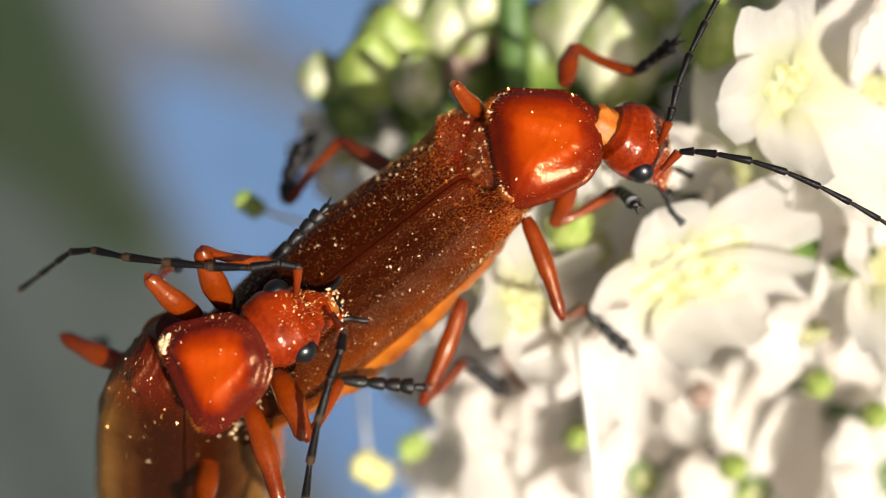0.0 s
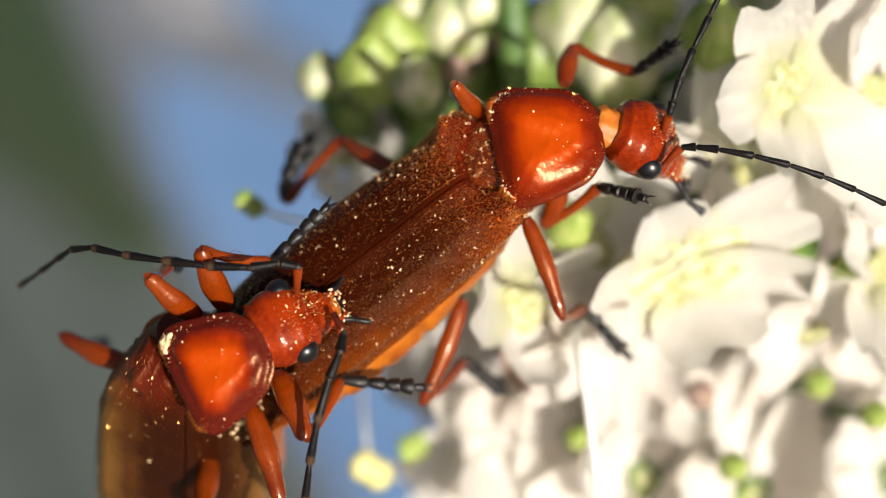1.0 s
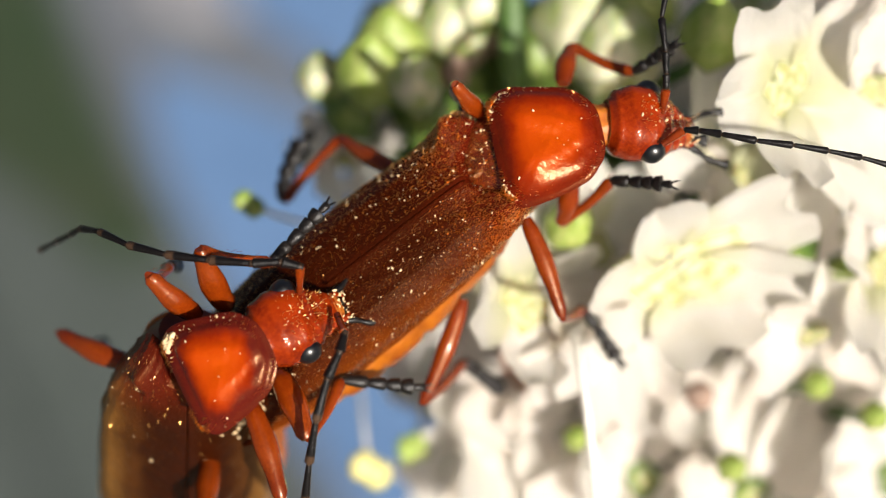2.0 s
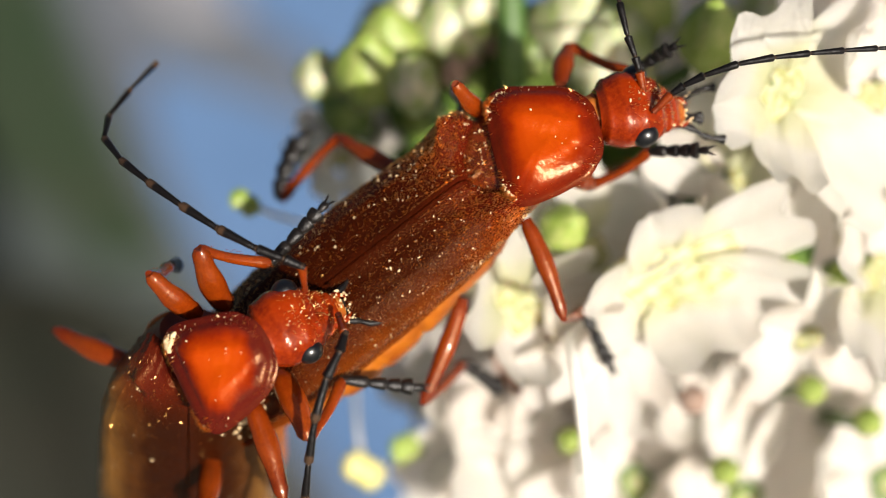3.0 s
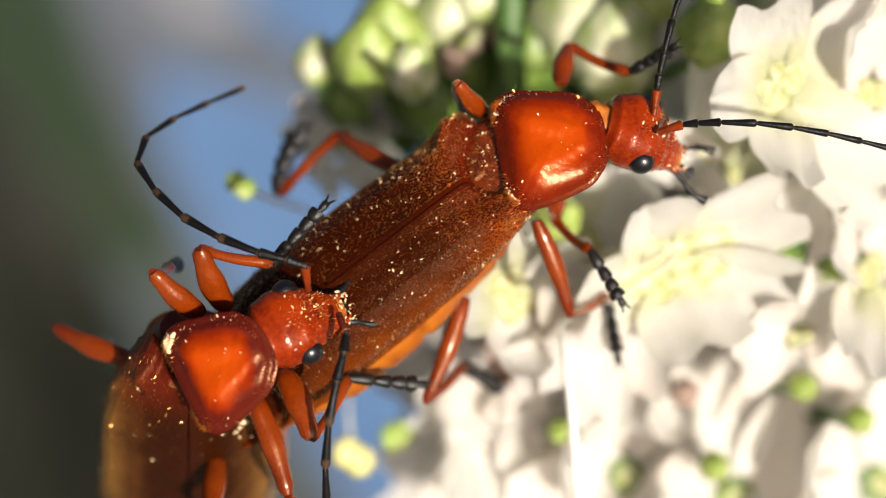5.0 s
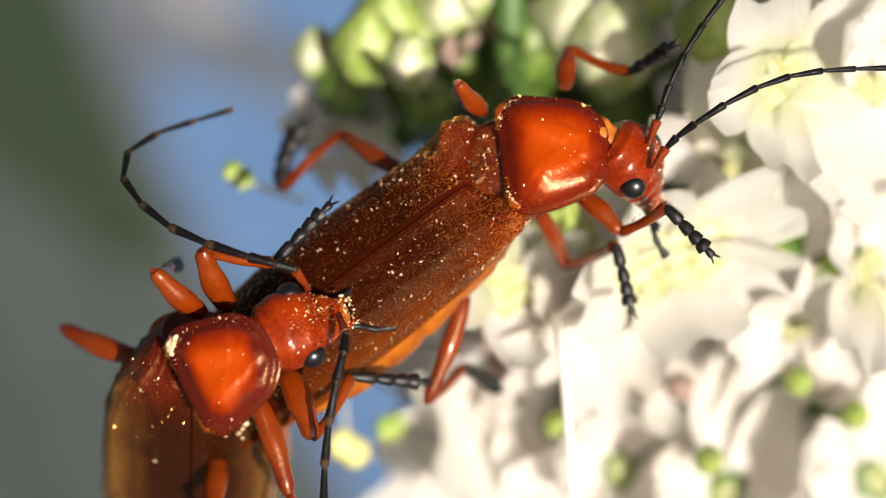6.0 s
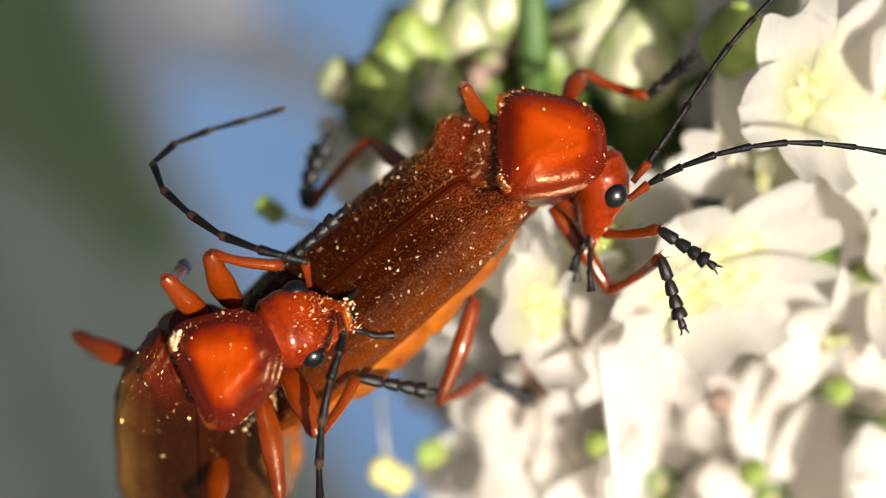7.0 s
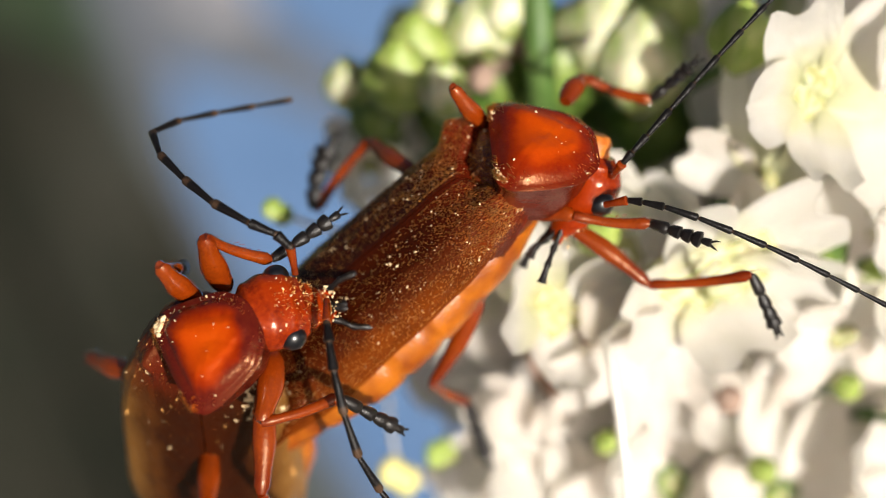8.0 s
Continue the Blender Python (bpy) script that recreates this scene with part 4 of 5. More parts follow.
FEMALE_FEELER_LEFT += [
    (7, (3.084, 1.122, -0.1), (3.373, 1.509, 0), (3.782, 2.1, 0), (4.527, 3.191, 0), (5.309, 4.055, 0), (6.055, 4.736, 0)),
    (7.2, (2.884, 1.059, -0.1), (3.145, 1.282, 0), (4.055, 2.236, 0), (4.691, 2.918, 0), (5.509, 3.464, 0), (6.236, 4.191, 0)),
    (7.5, (2.629, 1.526, -0.3), (2.782, 1.718, 0), (3.509, 2.509, 0), (4.327, 3.418, 0), (5.055, 4.055, 0), (5.873, 4.736, 0)),
    (7.7, (2.61, 1.378, -0.1), (2.918, 1.6, 0), (3.873, 2.327, 0), (4.691, 3.009, 0), (5.327, 3.464, 0), (6.145, 4.191, 0)),
    (8, (2.767, 1.204, -0.3), (2.9, 1.391, 0), (3.691, 2.282, 0), (4.509, 3.191, 0), (5.327, 4.055, 0), (6.055, 4.736, 0)),
]
FEMALE_FEELER_RIGHT = [
    (0, (3.541, 1.295, 0.1), (3.798, 1.561, 0.2), (4.889, 1.397, 0.4), (5.963, 0.994, 0.4), (7.074, 0.415, 0.2), (8.236, -0.264, 0)),
    (0.5, (3.559, 1.331, 0.1), (3.817, 1.678, 0.2), (4.889, 1.71, 0.4), (5.963, 1.531, 0.4), (7.074, 1.218, 0.2), (8.236, 0.827, 0)),
    (1, (3.568, 1.368, 0.1), (3.826, 1.633, 0.2), (4.889, 1.486, 0.4), (5.963, 1.173, 0.4), (7.074, 0.713, 0.2), (8.236, 0.1, 0)),
    (1.5, (3.586, 1.476, 0.1), (3.889, 1.741, 0.2), (5.068, 1.397, 0.4), (5.874, 1.101, 0.4), (7.074, 0.55, 0.2), (8.236, -0.082, 0)),
    (2.8, (3.451, 2.137, 0.1), (3.798, 2.355, 0.2), (4.799, 2.695, 0.4), (5.874, 2.964, 0.4), (7.074, 3.167, 0.2), (8.236, 3.191, 0)),
]
FEMALE_FEELER_RIGHT += [
    (3, (3.405, 2.228, 0.1), (3.798, 2.58, 0.2), (4.531, 2.892, 0.4), (5.516, 3.071, 0.4), (7.074, 3.212, 0.2), (8.236, 3.236, 0)),
    (3.5, (3.451, 2.156, 0.1), (3.844, 2.4, 0.2), (4.62, 2.606, 0.4), (5.784, 2.713, 0.4), (7.074, 2.734, 0.2), (8.236, 2.645, 0)),
    (4, (3.496, 2.183, 0.1), (3.862, 2.283, 0.2), (4.889, 2.292, 0.4), (5.963, 2.248, 0.4), (7.074, 2.102, 0.2), (8.236, 1.873, 0)),
    (4.5, (3.496, 2.11, 0.1), (3.844, 2.156, 0.2), (4.889, 2.158, 0.4), (5.963, 2.095, 0.4), (7.074, 1.949, 0.2), (8.236, 1.691, 0)),
    (4.7, (3.496, 2.047, 0.1), (3.889, 2.084, 0.2), (4.889, 2.024, 0.4), (5.963, 1.845, 0.4), (7.074, 1.588, 0.2), (8.236, 1.282, 0)),
]
FEMALE_FEELER_RIGHT += [
    (5.8, (3.451, 1.413, 0.1), (3.798, 1.786, 0.2), (4.62, 1.979, 0.4), (5.516, 2.086, 0.4), (7.002, 2.066, 0.2), (8.236, 1.964, 0)),
    (6, (3.387, 1.322, 0.1), (3.663, 1.723, 0.2), (4.217, 2.131, 0.4), (4.979, 2.561, 0.4), (5.919, 2.833, 0.2), (7.236, 2.918, 0)),
    (6.2, (3.179, 1.051, 0.1), (3.483, 1.344, 0.2), (4.173, 1.692, 0.4), (5.247, 1.961, 0.4), (5.829, 1.994, 0.2), (7.127, 1.845, 0)),
    (6.5, (3.251, 1.078, 0.1), (3.618, 1.408, 0.2), (4.531, 1.415, 0.4), (5.695, 1.263, 0.4), (7.074, 0.821, 0.2), (8.236, 0.282, 0)),
    (6.8, (3.224, 1.005, 0.1), (3.438, 1.408, 0.2), (3.859, 1.979, 0.4), (4.71, 2.65, 0.4), (5.738, 3.167, 0.2), (7.055, 3.373, 0)),
]
FEMALE_FEELER_RIGHT += [
    (7, (2.998, 0.824, 0.1), (3.438, 1.137, 0.2), (4.262, 1.486, 0.4), (5.516, 1.692, 0.4), (7.074, 1.543, 0.2), (8.236, 1.191, 0)),
    (7.2, (2.726, 0.688, 0.1), (3.212, 0.821, 0.2), (3.904, 0.904, 0.4), (4.979, 0.797, 0.4), (6.009, 0.505, 0.2), (7.055, -0.036, 0)),
    (7.5, (2.518, 0.869, 0.1), (2.941, 1.074, 0.2), (3.227, 0.377, -0.3), (3.399, -0.464, -1.1), (3.763, -1.422, -2.3), (4.242, -2.157, -3.6)),
    (7.7, (2.454, 0.752, 0.1), (2.851, 0.794, 0.2), (3.546, 0.501, 0.4), (4.531, -0.17, 0.4), (5.558, -0.983, 0.2), (6.827, -1.609, 0)),
    (8, (2.645, 0.718, 0), (3.014, 0.776, 0.2), (3.904, 0.546, 0.4), (5.516, -0.125, 0.4), (7.074, -0.893, 0.2), (8.236, -1.445, 0)),
]
MALE_FEELER_LEFT = [
    (0, (-2.301, -0.658, 0.6), (-2.319, -0.211, 0.9), (-3.197, -0.299, 0.9), (-4.852, -0.152, 0.5), (-5.921, -0.009, -0.3), (-6.761, -0.375, -1.5), (-8.051, -1.142, -2.7)),
    (1, (-2.301, -0.658, 0.6), (-2.319, -0.211, 0.9), (-3.197, -0.299, 0.9), (-4.852, -0.125, 0.5), (-5.921, 0.028, -0.3), (-6.761, -0.327, -1.5), (-8.051, -1.041, -2.7)),
    (1.7, (-2.284, -0.658, 0.6), (-2.319, -0.211, 0.9), (-3.197, -0.299, 0.9), (-4.852, -0.169, 0.5), (-5.921, -0.037, -0.3), (-6.713, -0.375, -1.5), (-7.951, -1.041, -2.7)),
    (2.8, (-2.168, -0.613, 0.6), (-2.126, -0.272, 0.9), (-3.021, 0.141, 0.9), (-4.139, 0.856, 0.5), (-5.047, 2.032, -0.3), (-4.961, 2.85, -1.1), (-4.242, 4.213, -2)),
]
MALE_FEELER_LEFT += [
    (3, (-2.168, -0.613, 0.6), (-2.161, -0.29, 0.9), (-3.197, 0.141, 0.9), (-4.496, 0.946, 0.5), (-5.461, 1.71, -0.3), (-5.529, 2.329, -1.1), (-4.535, 3.626, -2)),
    (3.5, (-2.124, -0.613, 0.6), (-2.099, -0.299, 0.9), (-3.021, 0.053, 0.9), (-4.05, 0.723, 0.5), (-5.029, 1.848, -0.3), (-4.942, 2.613, -1.1), (-3.851, 3.822, -2)),
    (4, (-2.141, -0.613, 0.6), (-2.143, -0.272, 0.9), (-3.109, 0.097, 0.9), (-4.228, 0.589, 0.5), (-4.974, 1.388, -0.3), (-4.582, 2.187, -1.1), (-3.02, 2.844, -2)),
    (4.5, (-2.124, -0.613, 0.6), (-2.143, -0.255, 0.9), (-3.021, 0.053, 0.9), (-4.139, 0.589, 0.5), (-4.983, 1.572, -0.3), (-4.582, 2.187, -1.1), (-3.265, 3.089, -2)),
]
MALE_FEELER_LEFT += [
    (5.8, (-2.141, -0.595, 0.6), (-2.143, -0.325, 0.9), (-3.109, -0.079, 0.9), (-4.228, 0.366, 0.5), (-5.13, 1.204, -0.3), (-4.866, 1.903, -1.1), (-3.069, 2.492, -2)),
    (6, (-2.141, -0.595, 0.6), (-2.143, -0.369, 0.9), (-3.109, -0.097, 0.9), (-4.317, 0.348, 0.5), (-5.213, 1.158, -0.3), (-5.008, 1.837, -1.1), (-3.265, 2.532, -2)),
    (6.5, (-2.124, -0.524, 0.6), (-2.187, -0.211, 0.9), (-3.021, -0.035, 0.9), (-4.05, 0.321, 0.5), (-4.974, 0.929, -0.3), (-4.724, 1.505, -1.1), (-3.314, 2.062, -2)),
    (7, (-2.124, -0.524, 0.6), (-2.099, -0.228, 0.9), (-2.934, 0.009, 0.9), (-3.782, 0.366, 0.5), (-4.725, 1.204, -0.3), (-4.487, 1.789, -1.1), (-2.825, 2.405, -2)),
]
MALE_FEELER_LEFT += [
    (7.5, (-2.079, -0.48, 0.6), (-2.099, -0.184, 0.9), (-2.89, 0.053, 0.9), (-3.782, 0.366, 0.5), (-4.854, 1.296, -0.3), (-4.582, 2.073, -1.1), (-2.971, 2.844, -2)),
    (8, (-2.328, -0.347, 0.6), (-2.451, 0.141, 0.9), (-3.197, 0.492, 0.9), (-3.916, 0.946, 0.5), (-4.744, 1.756, -0.3), (-4.487, 2.14, -1.1), (-2.874, 2.532, -2)),
]
MALE_FEELER_RIGHT = [
    (0, (-1.724, -1.057, 0.6), (-1.54, -1.391, 1), (-1.795, -2.17, 1.1), (-2.029, -3.065, 0.9), (-2.176, -3.96, 0.5), (-2.346, -5.063, 0.1)),
    (3, (-1.635, -1.057, 0.6), (-1.522, -1.391, 1), (-1.865, -2.17, 1.1), (-2.055, -3.065, 0.9), (-2.176, -3.96, 0.5), (-2.346, -5.063, 0.1)),
    (3.5, (-1.635, -1.057, 0.6), (-1.505, -1.391, 1), (-1.752, -2.257, 1.1), (-1.88, -3.153, 0.9), (-1.891, -3.96, 0.5), (-1.893, -5.063, 0.1)),
    (4.5, (-1.635, -1.057, 0.6), (-1.505, -1.391, 1), (-1.708, -2.257, 1.1), (-1.836, -3.153, 0.9), (-1.838, -3.96, 0.5), (-1.802, -5.063, 0.1)),
    (6, (-1.635, -1.057, 0.6), (-1.505, -1.391, 1), (-1.673, -2.17, 1.1), (-1.827, -3.065, 0.9), (-1.882, -3.96, 0.5), (-1.938, -5.063, 0.1)),
]
MALE_FEELER_RIGHT += [
    (6.5, (-1.635, -1.057, 0.6), (-1.505, -1.391, 1), (-1.752, -2.257, 1.1), (-1.906, -3.153, 0.9), (-1.971, -3.96, 0.5), (-2.029, -5.063, 0.1)),
    (7, (-1.653, -1.057, 0.6), (-1.566, -1.391, 1), (-1.821, -2.257, 1.1), (-1.941, -3.153, 0.9), (-1.953, -3.96, 0.5), (-1.938, -5.063, 0.1)),
    (7.5, (-1.591, -1.013, 0.6), (-1.68, -1.321, 1), (-2.022, -1.952, 1.1), (-2.407, -2.714, 0.9), (-2.622, -3.648, 0.5), (-2.681, -4.7, 0.1)),
    (8, (-1.83, -0.835, 0.6), (-1.785, -1.304, 1), (-1.604, -2.257, 1.1), (-1.309, -3.241, 0.9), (-0.883, -3.96, 0.5), (-0.217, -4.882, 0.1)),
]
SWAY = [
    (0, 0.000, -0.000, -0.00),
    (1.7, -0.003, 0.001, -0.02),
    (3, -0.096, -0.016, -0.79),
    (3.5, -0.074, -0.001, -0.95),
    (4.5, -0.166, 0.119, -1.77),
    (6, -0.261, 0.373, -2.63),
    (6.5, 0.136, 0.143, -1.92),
    (7, 0.357, -0.107, -0.09),
    (7.5, 0.571, -0.182, 0.07),
    (8, 0.523, -0.111, 0.39),
]
TIMES = [0, 0.25, 0.5, 0.75, 1, 1.25, 1.5, 1.7, 2, 2.25, 2.5, 2.8, 3, 3.25, 3.5, 3.75, 4, 4.25, 4.5, 4.7, 5, 5.25, 5.5, 5.8,
         6, 6.25, 6.5, 6.75, 7, 7.25, 7.5, 7.75, 8]


def smooth_at(rows, t):
    """Values between rows of (t, values...), eased by a monotone cubic."""
    ts = [r[0] for r in rows]
    vs = [np.hstack([np.ravel(x) for x in r[1:]]).astype(float) for r in rows]
    if t <= ts[0]:
        return vs[0]
    if t >= ts[-1]:
        return vs[-1]
    i = max(k for k in range(len(ts) - 1) if ts[k] <= t)
    def slope(k):
        if k == 0 or k == len(ts) - 1:
            return np.zeros_like(vs[0])
        a = (vs[k] - vs[k - 1]) / (ts[k] - ts[k - 1])
        b = (vs[k + 1] - vs[k]) / (ts[k + 1] - ts[k])
        return np.where(a * b > 0, np.sign(a) * np.minimum(np.minimum(2 * abs(a), 2 * abs(b)), abs(a + b) / 2), 0)
    h = ts[i + 1] - ts[i]
    f = (t - ts[i]) / h
    return (vs[i] * (2 * f ** 3 - 3 * f * f + 1) + vs[i + 1] * (3 * f * f - 2 * f ** 3)
            + h * slope(i) * (f ** 3 - 2 * f * f + f) + h * slope(i + 1) * (f ** 3 - f * f))


def heading(rows, t):
    """A pose on the stage, in mm, from rows of t, place, heading, pitch and roll."""
    u, v, w, az, pitch, roll = smooth_at(rows, t)
    return Matrix.Translation((u, v, w)) @ pose(0, 0, 0, 0, 0, az) @ pose(0, 0, 0, 0, -pitch, 0) @ pose(0, 0, 0, roll, 0, 0)


def toward(p, d):
    x = Vector(d).normalized()
    y = Vector((0, 0, 1)).cross(x)
    y = y.normalized() if y.length > 0.05 else Vector((0, 1, 0))
    z = x.cross(y)
    return Matrix.Translation(p) @ Matrix((x, y, z)).transposed().to_4x4()


def chain(joints, lengths):
    out, p = [], Vector(joints[0])
    for q, l in zip(joints[1:], lengths):
        d = Vector(q) - p
        out.append(toward(p, d))
        p = p + d.normalized() * l
    return out


def lay(points, lengths):
    """Poses of pieces of given lengths laid end to end along a smooth line."""
    line = curve(points, 160)
    out, p, i = [], line[0], 0
    for l in lengths:
        while i < len(line) - 1 and (line[i] - p).length < l:
            i += 1
        d = line[i] - p if i < len(line) - 1 else line[-1] - line[-6]
        out.append(toward(p, d))
        p = p + d.normalized() * l
    return out


def key_beetle(b, mv, body, shield, head, limbs, feelers, lengths_of_feeler):
    rows = {id(b): (b, [])}
    def add(ob, t, m):
        rows.setdefault(id(ob), (ob, []))[1].append((t, small(m)))
    for t in TIMES:
        base = heading(body, t)
        rows[id(b)][1].append((t, pan(t) @ STAGE @ small(base)))
        inv = base.inverted()
        add(mv["pronotum"], t, inv @ heading(shield, t))
        add(mv["head"], t, inv @ heading(head, t))
        for key, table in limbs.items():
            *pieces, lengths = mv[key]
            poses = chain(smooth_at(table, t).reshape(-1, 3), lengths)
            add(pieces[0], t, inv @ poses[0])
            for ob, m in zip(pieces[1:], poses[1:]):
                add(ob, t, poses[0].inverted() @ m)
        for key, table in feelers.items():
            poses = lay(smooth_at(table, t).reshape(-1, 3), lengths_of_feeler)
            add(mv[key][0], t, inv @ poses[0])
            for ob, m in zip(mv[key][1:], poses[1:]):
                add(ob, t, poses[0].inverted() @ m)
    for ob, r in rows.values():
        walk(ob, r)


# ---- ground ----
def slab(name, x0, x1, y0, y1, z, mat, label, n=1, wave=0.0):
    bm = bmesh.new()
    vs = [[bm.verts.new((x0 + (x1 - x0) * i / n + (wave * math.sin(j * 1.7 + i) if 0 < i < n or n == 1 else 0),
                         y0 + (y1 - y0) * j / n, z)) for j in range(n + 1)] for i in range(n + 1)]
    for i in range(n):
        for j in range(n):
            bm.faces.new((vs[i][j], vs[i + 1][j], vs[i + 1][j + 1], vs[i][j + 1]))
    for v in bm.verts:
        v.co /= MM
    ob = new(name, link(name, bm, mat, False))
    return tagged(ob, label, kind="structure")


slab("ground", -400, 400, -400, 400, GROUND, TURF, "dark green turf", 8)


def patch(name, outline, z, mat, label):
    bm = bmesh.new()
    top = [bm.verts.new((x * 1000, y * 1000, (GROUND + z) * 1000)) for x, y in outline]
    low = [bm.verts.new((x * 1000, y * 1000, GROUND * 1000 - 20)) for x, y in outline]
    bm.faces.new(top)
    for k in range(len(top)):
        bm.faces.new((top[k - 1], top[k], low[k], low[k - 1]))
    return tagged(new(name, link(name, bm, mat, False)), label, kind="structure")


patch("lawn", [(-0.944, 1.441), (-0.462, 1.441), (-0.323, 1.022), (-0.284, 0.929), (-0.238, 0.831), (-0.194, 0.753), (-0.241, 0.737), (-0.294, 0.791), (-0.363, 0.849), (-0.805, 1.065)], 0.003, LAWN, "strip of dark green lawn")
patch("path", [(-0.512, 1.653), (-0.347, 1.106), (-0.306, 1.019), (-0.277, 0.945), (-0.233, 0.84), (-0.184, 0.74), (-0.131, 0.631), (-0.081, 0.534), (0.036, 0.318), (0.506, 0.318), (0.98, 1.653)], 0.006, ASPHALT, "grey gravelled asphalt path")
patch("pavement", [(-0.237, 0.939), (-0.202, 0.923), (-0.151, 0.904), (-0.097, 0.873), (0.05, 0.846), (0.663, 0.767), (0.502, 0.315), (0.036, 0.315), (-0.051, 0.518), (-0.099, 0.599), (-0.143, 0.684), (-0.176, 0.751), (-0.203, 0.806), (-0.225, 0.864)], 0.012, PAVING, "blue-grey slate paving")
patch("pavement", [(-0.23, 1.209), (-0.188, 1.04), (-0.153, 0.992), (-0.108, 0.948), (-0.037, 0.901), (0.178, 0.846), (0.683, 0.823), (0.973, 1.642), (-0.231, 1.642)], 0.012, PAVING, "blue-grey slate paving")
patch("kerb", [(-0.29, 1.124), (-0.236, 1.124), (-0.181, 1.025), (-0.167, 0.995), (-0.223, 0.999), (-0.266, 1.036)], 0.03, KERB, "pale kerb stone")


def tufts(count, x0, x1, y0, y1):
    bm = bmesh.new()
    for _ in range(count):
        p = Vector((x1 + (x0 - x1) * random.random() ** 2, random.triangular(y0, y1, 0.8), GROUND)) * 1000
        a, h = random.uniform(0, 6.28), random.uniform(25, 80)
        s, d = Vector((math.cos(a), math.sin(a), 0)) * 1.6, Vector((-math.sin(a), math.cos(a), 0))
        v = [bm.verts.new(q) for q in (p - s, p + s, p + s * 0.8 + d * h * 0.15 + Vector((0, 0, h * 0.6)), p - s * 0.8 + d * h * 0.15 + Vector((0, 0, h * 0.6)), p + d * h * 0.5 + Vector((0, 0, h)))]
        bm.faces.new(v[:4])
        bm.faces.new((v[3], v[2], v[4]))
    return tagged(new("grass", link("grass", bm, BLADE)), "short green grass", "grass", kind="stuff")


tufts(9000, -3.0, -0.5, -1.5, 3.5)


def dock_leaf(long, wide):
    """A broad blunt leaf along x, folded at its midrib, with a wavy edge."""
    def f(s, a):
        b = 2 * a - 1
        w = wide * 0.5 * along([(0, 0.15), (0.12, 0.7), (0.35, 1.0), (0.8, 0.95), (0.93, 0.68), (1.0, 0.2)], s)
        return Vector((long * s, b * w, 0.10 * w * abs(b) + 0.05 * wide * math.sin(11 * s + 2 * b) * b * b))
    bm = grid_sheet(f, 24, 12)
    bmesh.ops.solidify(bm, geom=list(bm.faces), thickness=0.6)
    return bm


def dock():
    """A weed rooted in the lawn whose one broad leaf sways below the flower."""
    plant = thing("dock_plant", STAGE @ Matrix.Translation(DOCK_FOOT * MM), "dark green broad-leaved weed swaying in the wind", "plant")
    base = DOCK_TIP - DOCK_WAY * 260 - DOCK_FOOT
    bm = tube(bmesh.new(), curve([(0, 0, 0), base * 0.55 - DOCK_WAY * 40, base], 14), [4.5 - 2.4 * k / 14 for k in range(15)], 9)
    part("stem", bm, WEED, plant)
    side = Vector((0, 0, 1)).cross(DOCK_WAY)
    at = Matrix.Translation(base) @ Matrix((DOCK_WAY, side, Vector((0, 0, 1)))).transposed().to_4x4()
    blade = part("leaf", dock_leaf(260, 170), WEED, plant, at=at)
    part("midrib", tube(bmesh.new(), [(260 * k / 12, 0, 0.4) for k in range(13)], [2.4 - 2.0 * k / 12 for k in range(13)], 7), WEED, blade)
    return plant


# the leaf's tip, way and foot on the stage, in mm, at the middle of its sway
DOCK_WAY = Vector((-0.464, 0.886, 0)).normalized()
DOCK_TIP = Vector((-154.8, -40.5, -473.4))
DOCK_FOOT = Vector((-186.6, -175.0, -1028.0))
weed = dock()

# ---- the flower head ----
random.seed(11)
PIVOT = Vector((6.454, -3.24, -10))
umbel = thing("flower_head", STAGE @ Matrix.Translation(PIVOT * MM), "white umbel of small five-petalled flowers and green buds", "flower")


def on_umbel(x):
    return Vector(x) - PIVOT


def petal_mesh(long, wide, curl, cup, notch, seed, n=14, m=12):
    """A notched petal from its base along x, its tip curled inwards."""
    rnd = random.Random(seed)
    ph = rnd.uniform(0, 6)
    def f(s, a):
        b = 2 * a - 1
        w = wide * (0.16 + 0.84 * math.sin(min(s, 1) ** 0.75 * math.pi * 0.62)) * 0.5
        x = long * s * (1 - notch * s * s * math.exp(-(b / 0.35) ** 2)) * (1 - 0.12 * b * b * s)
        ang = curl * s ** 1.6
        z = cup * (b * b) * w + 0.04 * long * math.sin(3.2 * s + 2.5 * b + ph) * s + 0.010 * long * math.sin(6 * b + 3 * s + ph * 2) * s + 0.006 * long * math.sin(15 * b + ph + 2 * s) * s + 0.012 * long * math.sin(9 * s + 4 * b + ph * 3) * b * s
        z -= 0.10 * wide * math.exp(-(b / 0.18) ** 2) * s
        r = x
        if abs(curl) > 0.01:
            k = ang / max(s, 1e-3)
            px, pz = (long / curl) * math.sin(ang) * (x / (long * s + 1e-6)), (long / curl) * (1 - math.cos(ang))
        else:
            px, pz = r, 0
        return Vector((px - z * math.sin(ang), b * w, pz + z * math.cos(ang)))
    bm = grid_sheet(f, n, m)
    bmesh.ops.solidify(bm, geom=list(bm.faces), thickness=0.05)
    return bm


PETALS = [link("petal", petal_mesh(2.0, 1.85, c, 0.35, 0.28, i), PETAL) for i, c in enumerate((-0.3, -0.6, 0.5, 1.3, 0.2, 0.9))]
BIG_PETALS = [link("petal", petal_mesh(2.6, 1.9, c, 0.32, 0.25, i + 20), PETAL_BASE) for i, c in enumerate((0.5, 0.25, 0.8))]


def disc_mesh():
    bm = bmesh.new()
    for s in (1, -1):
        ball(bm, (0.30 * s, 0, 0.04), 0.46, (1, 1.25, 0.5), 16, 10)
    return bm


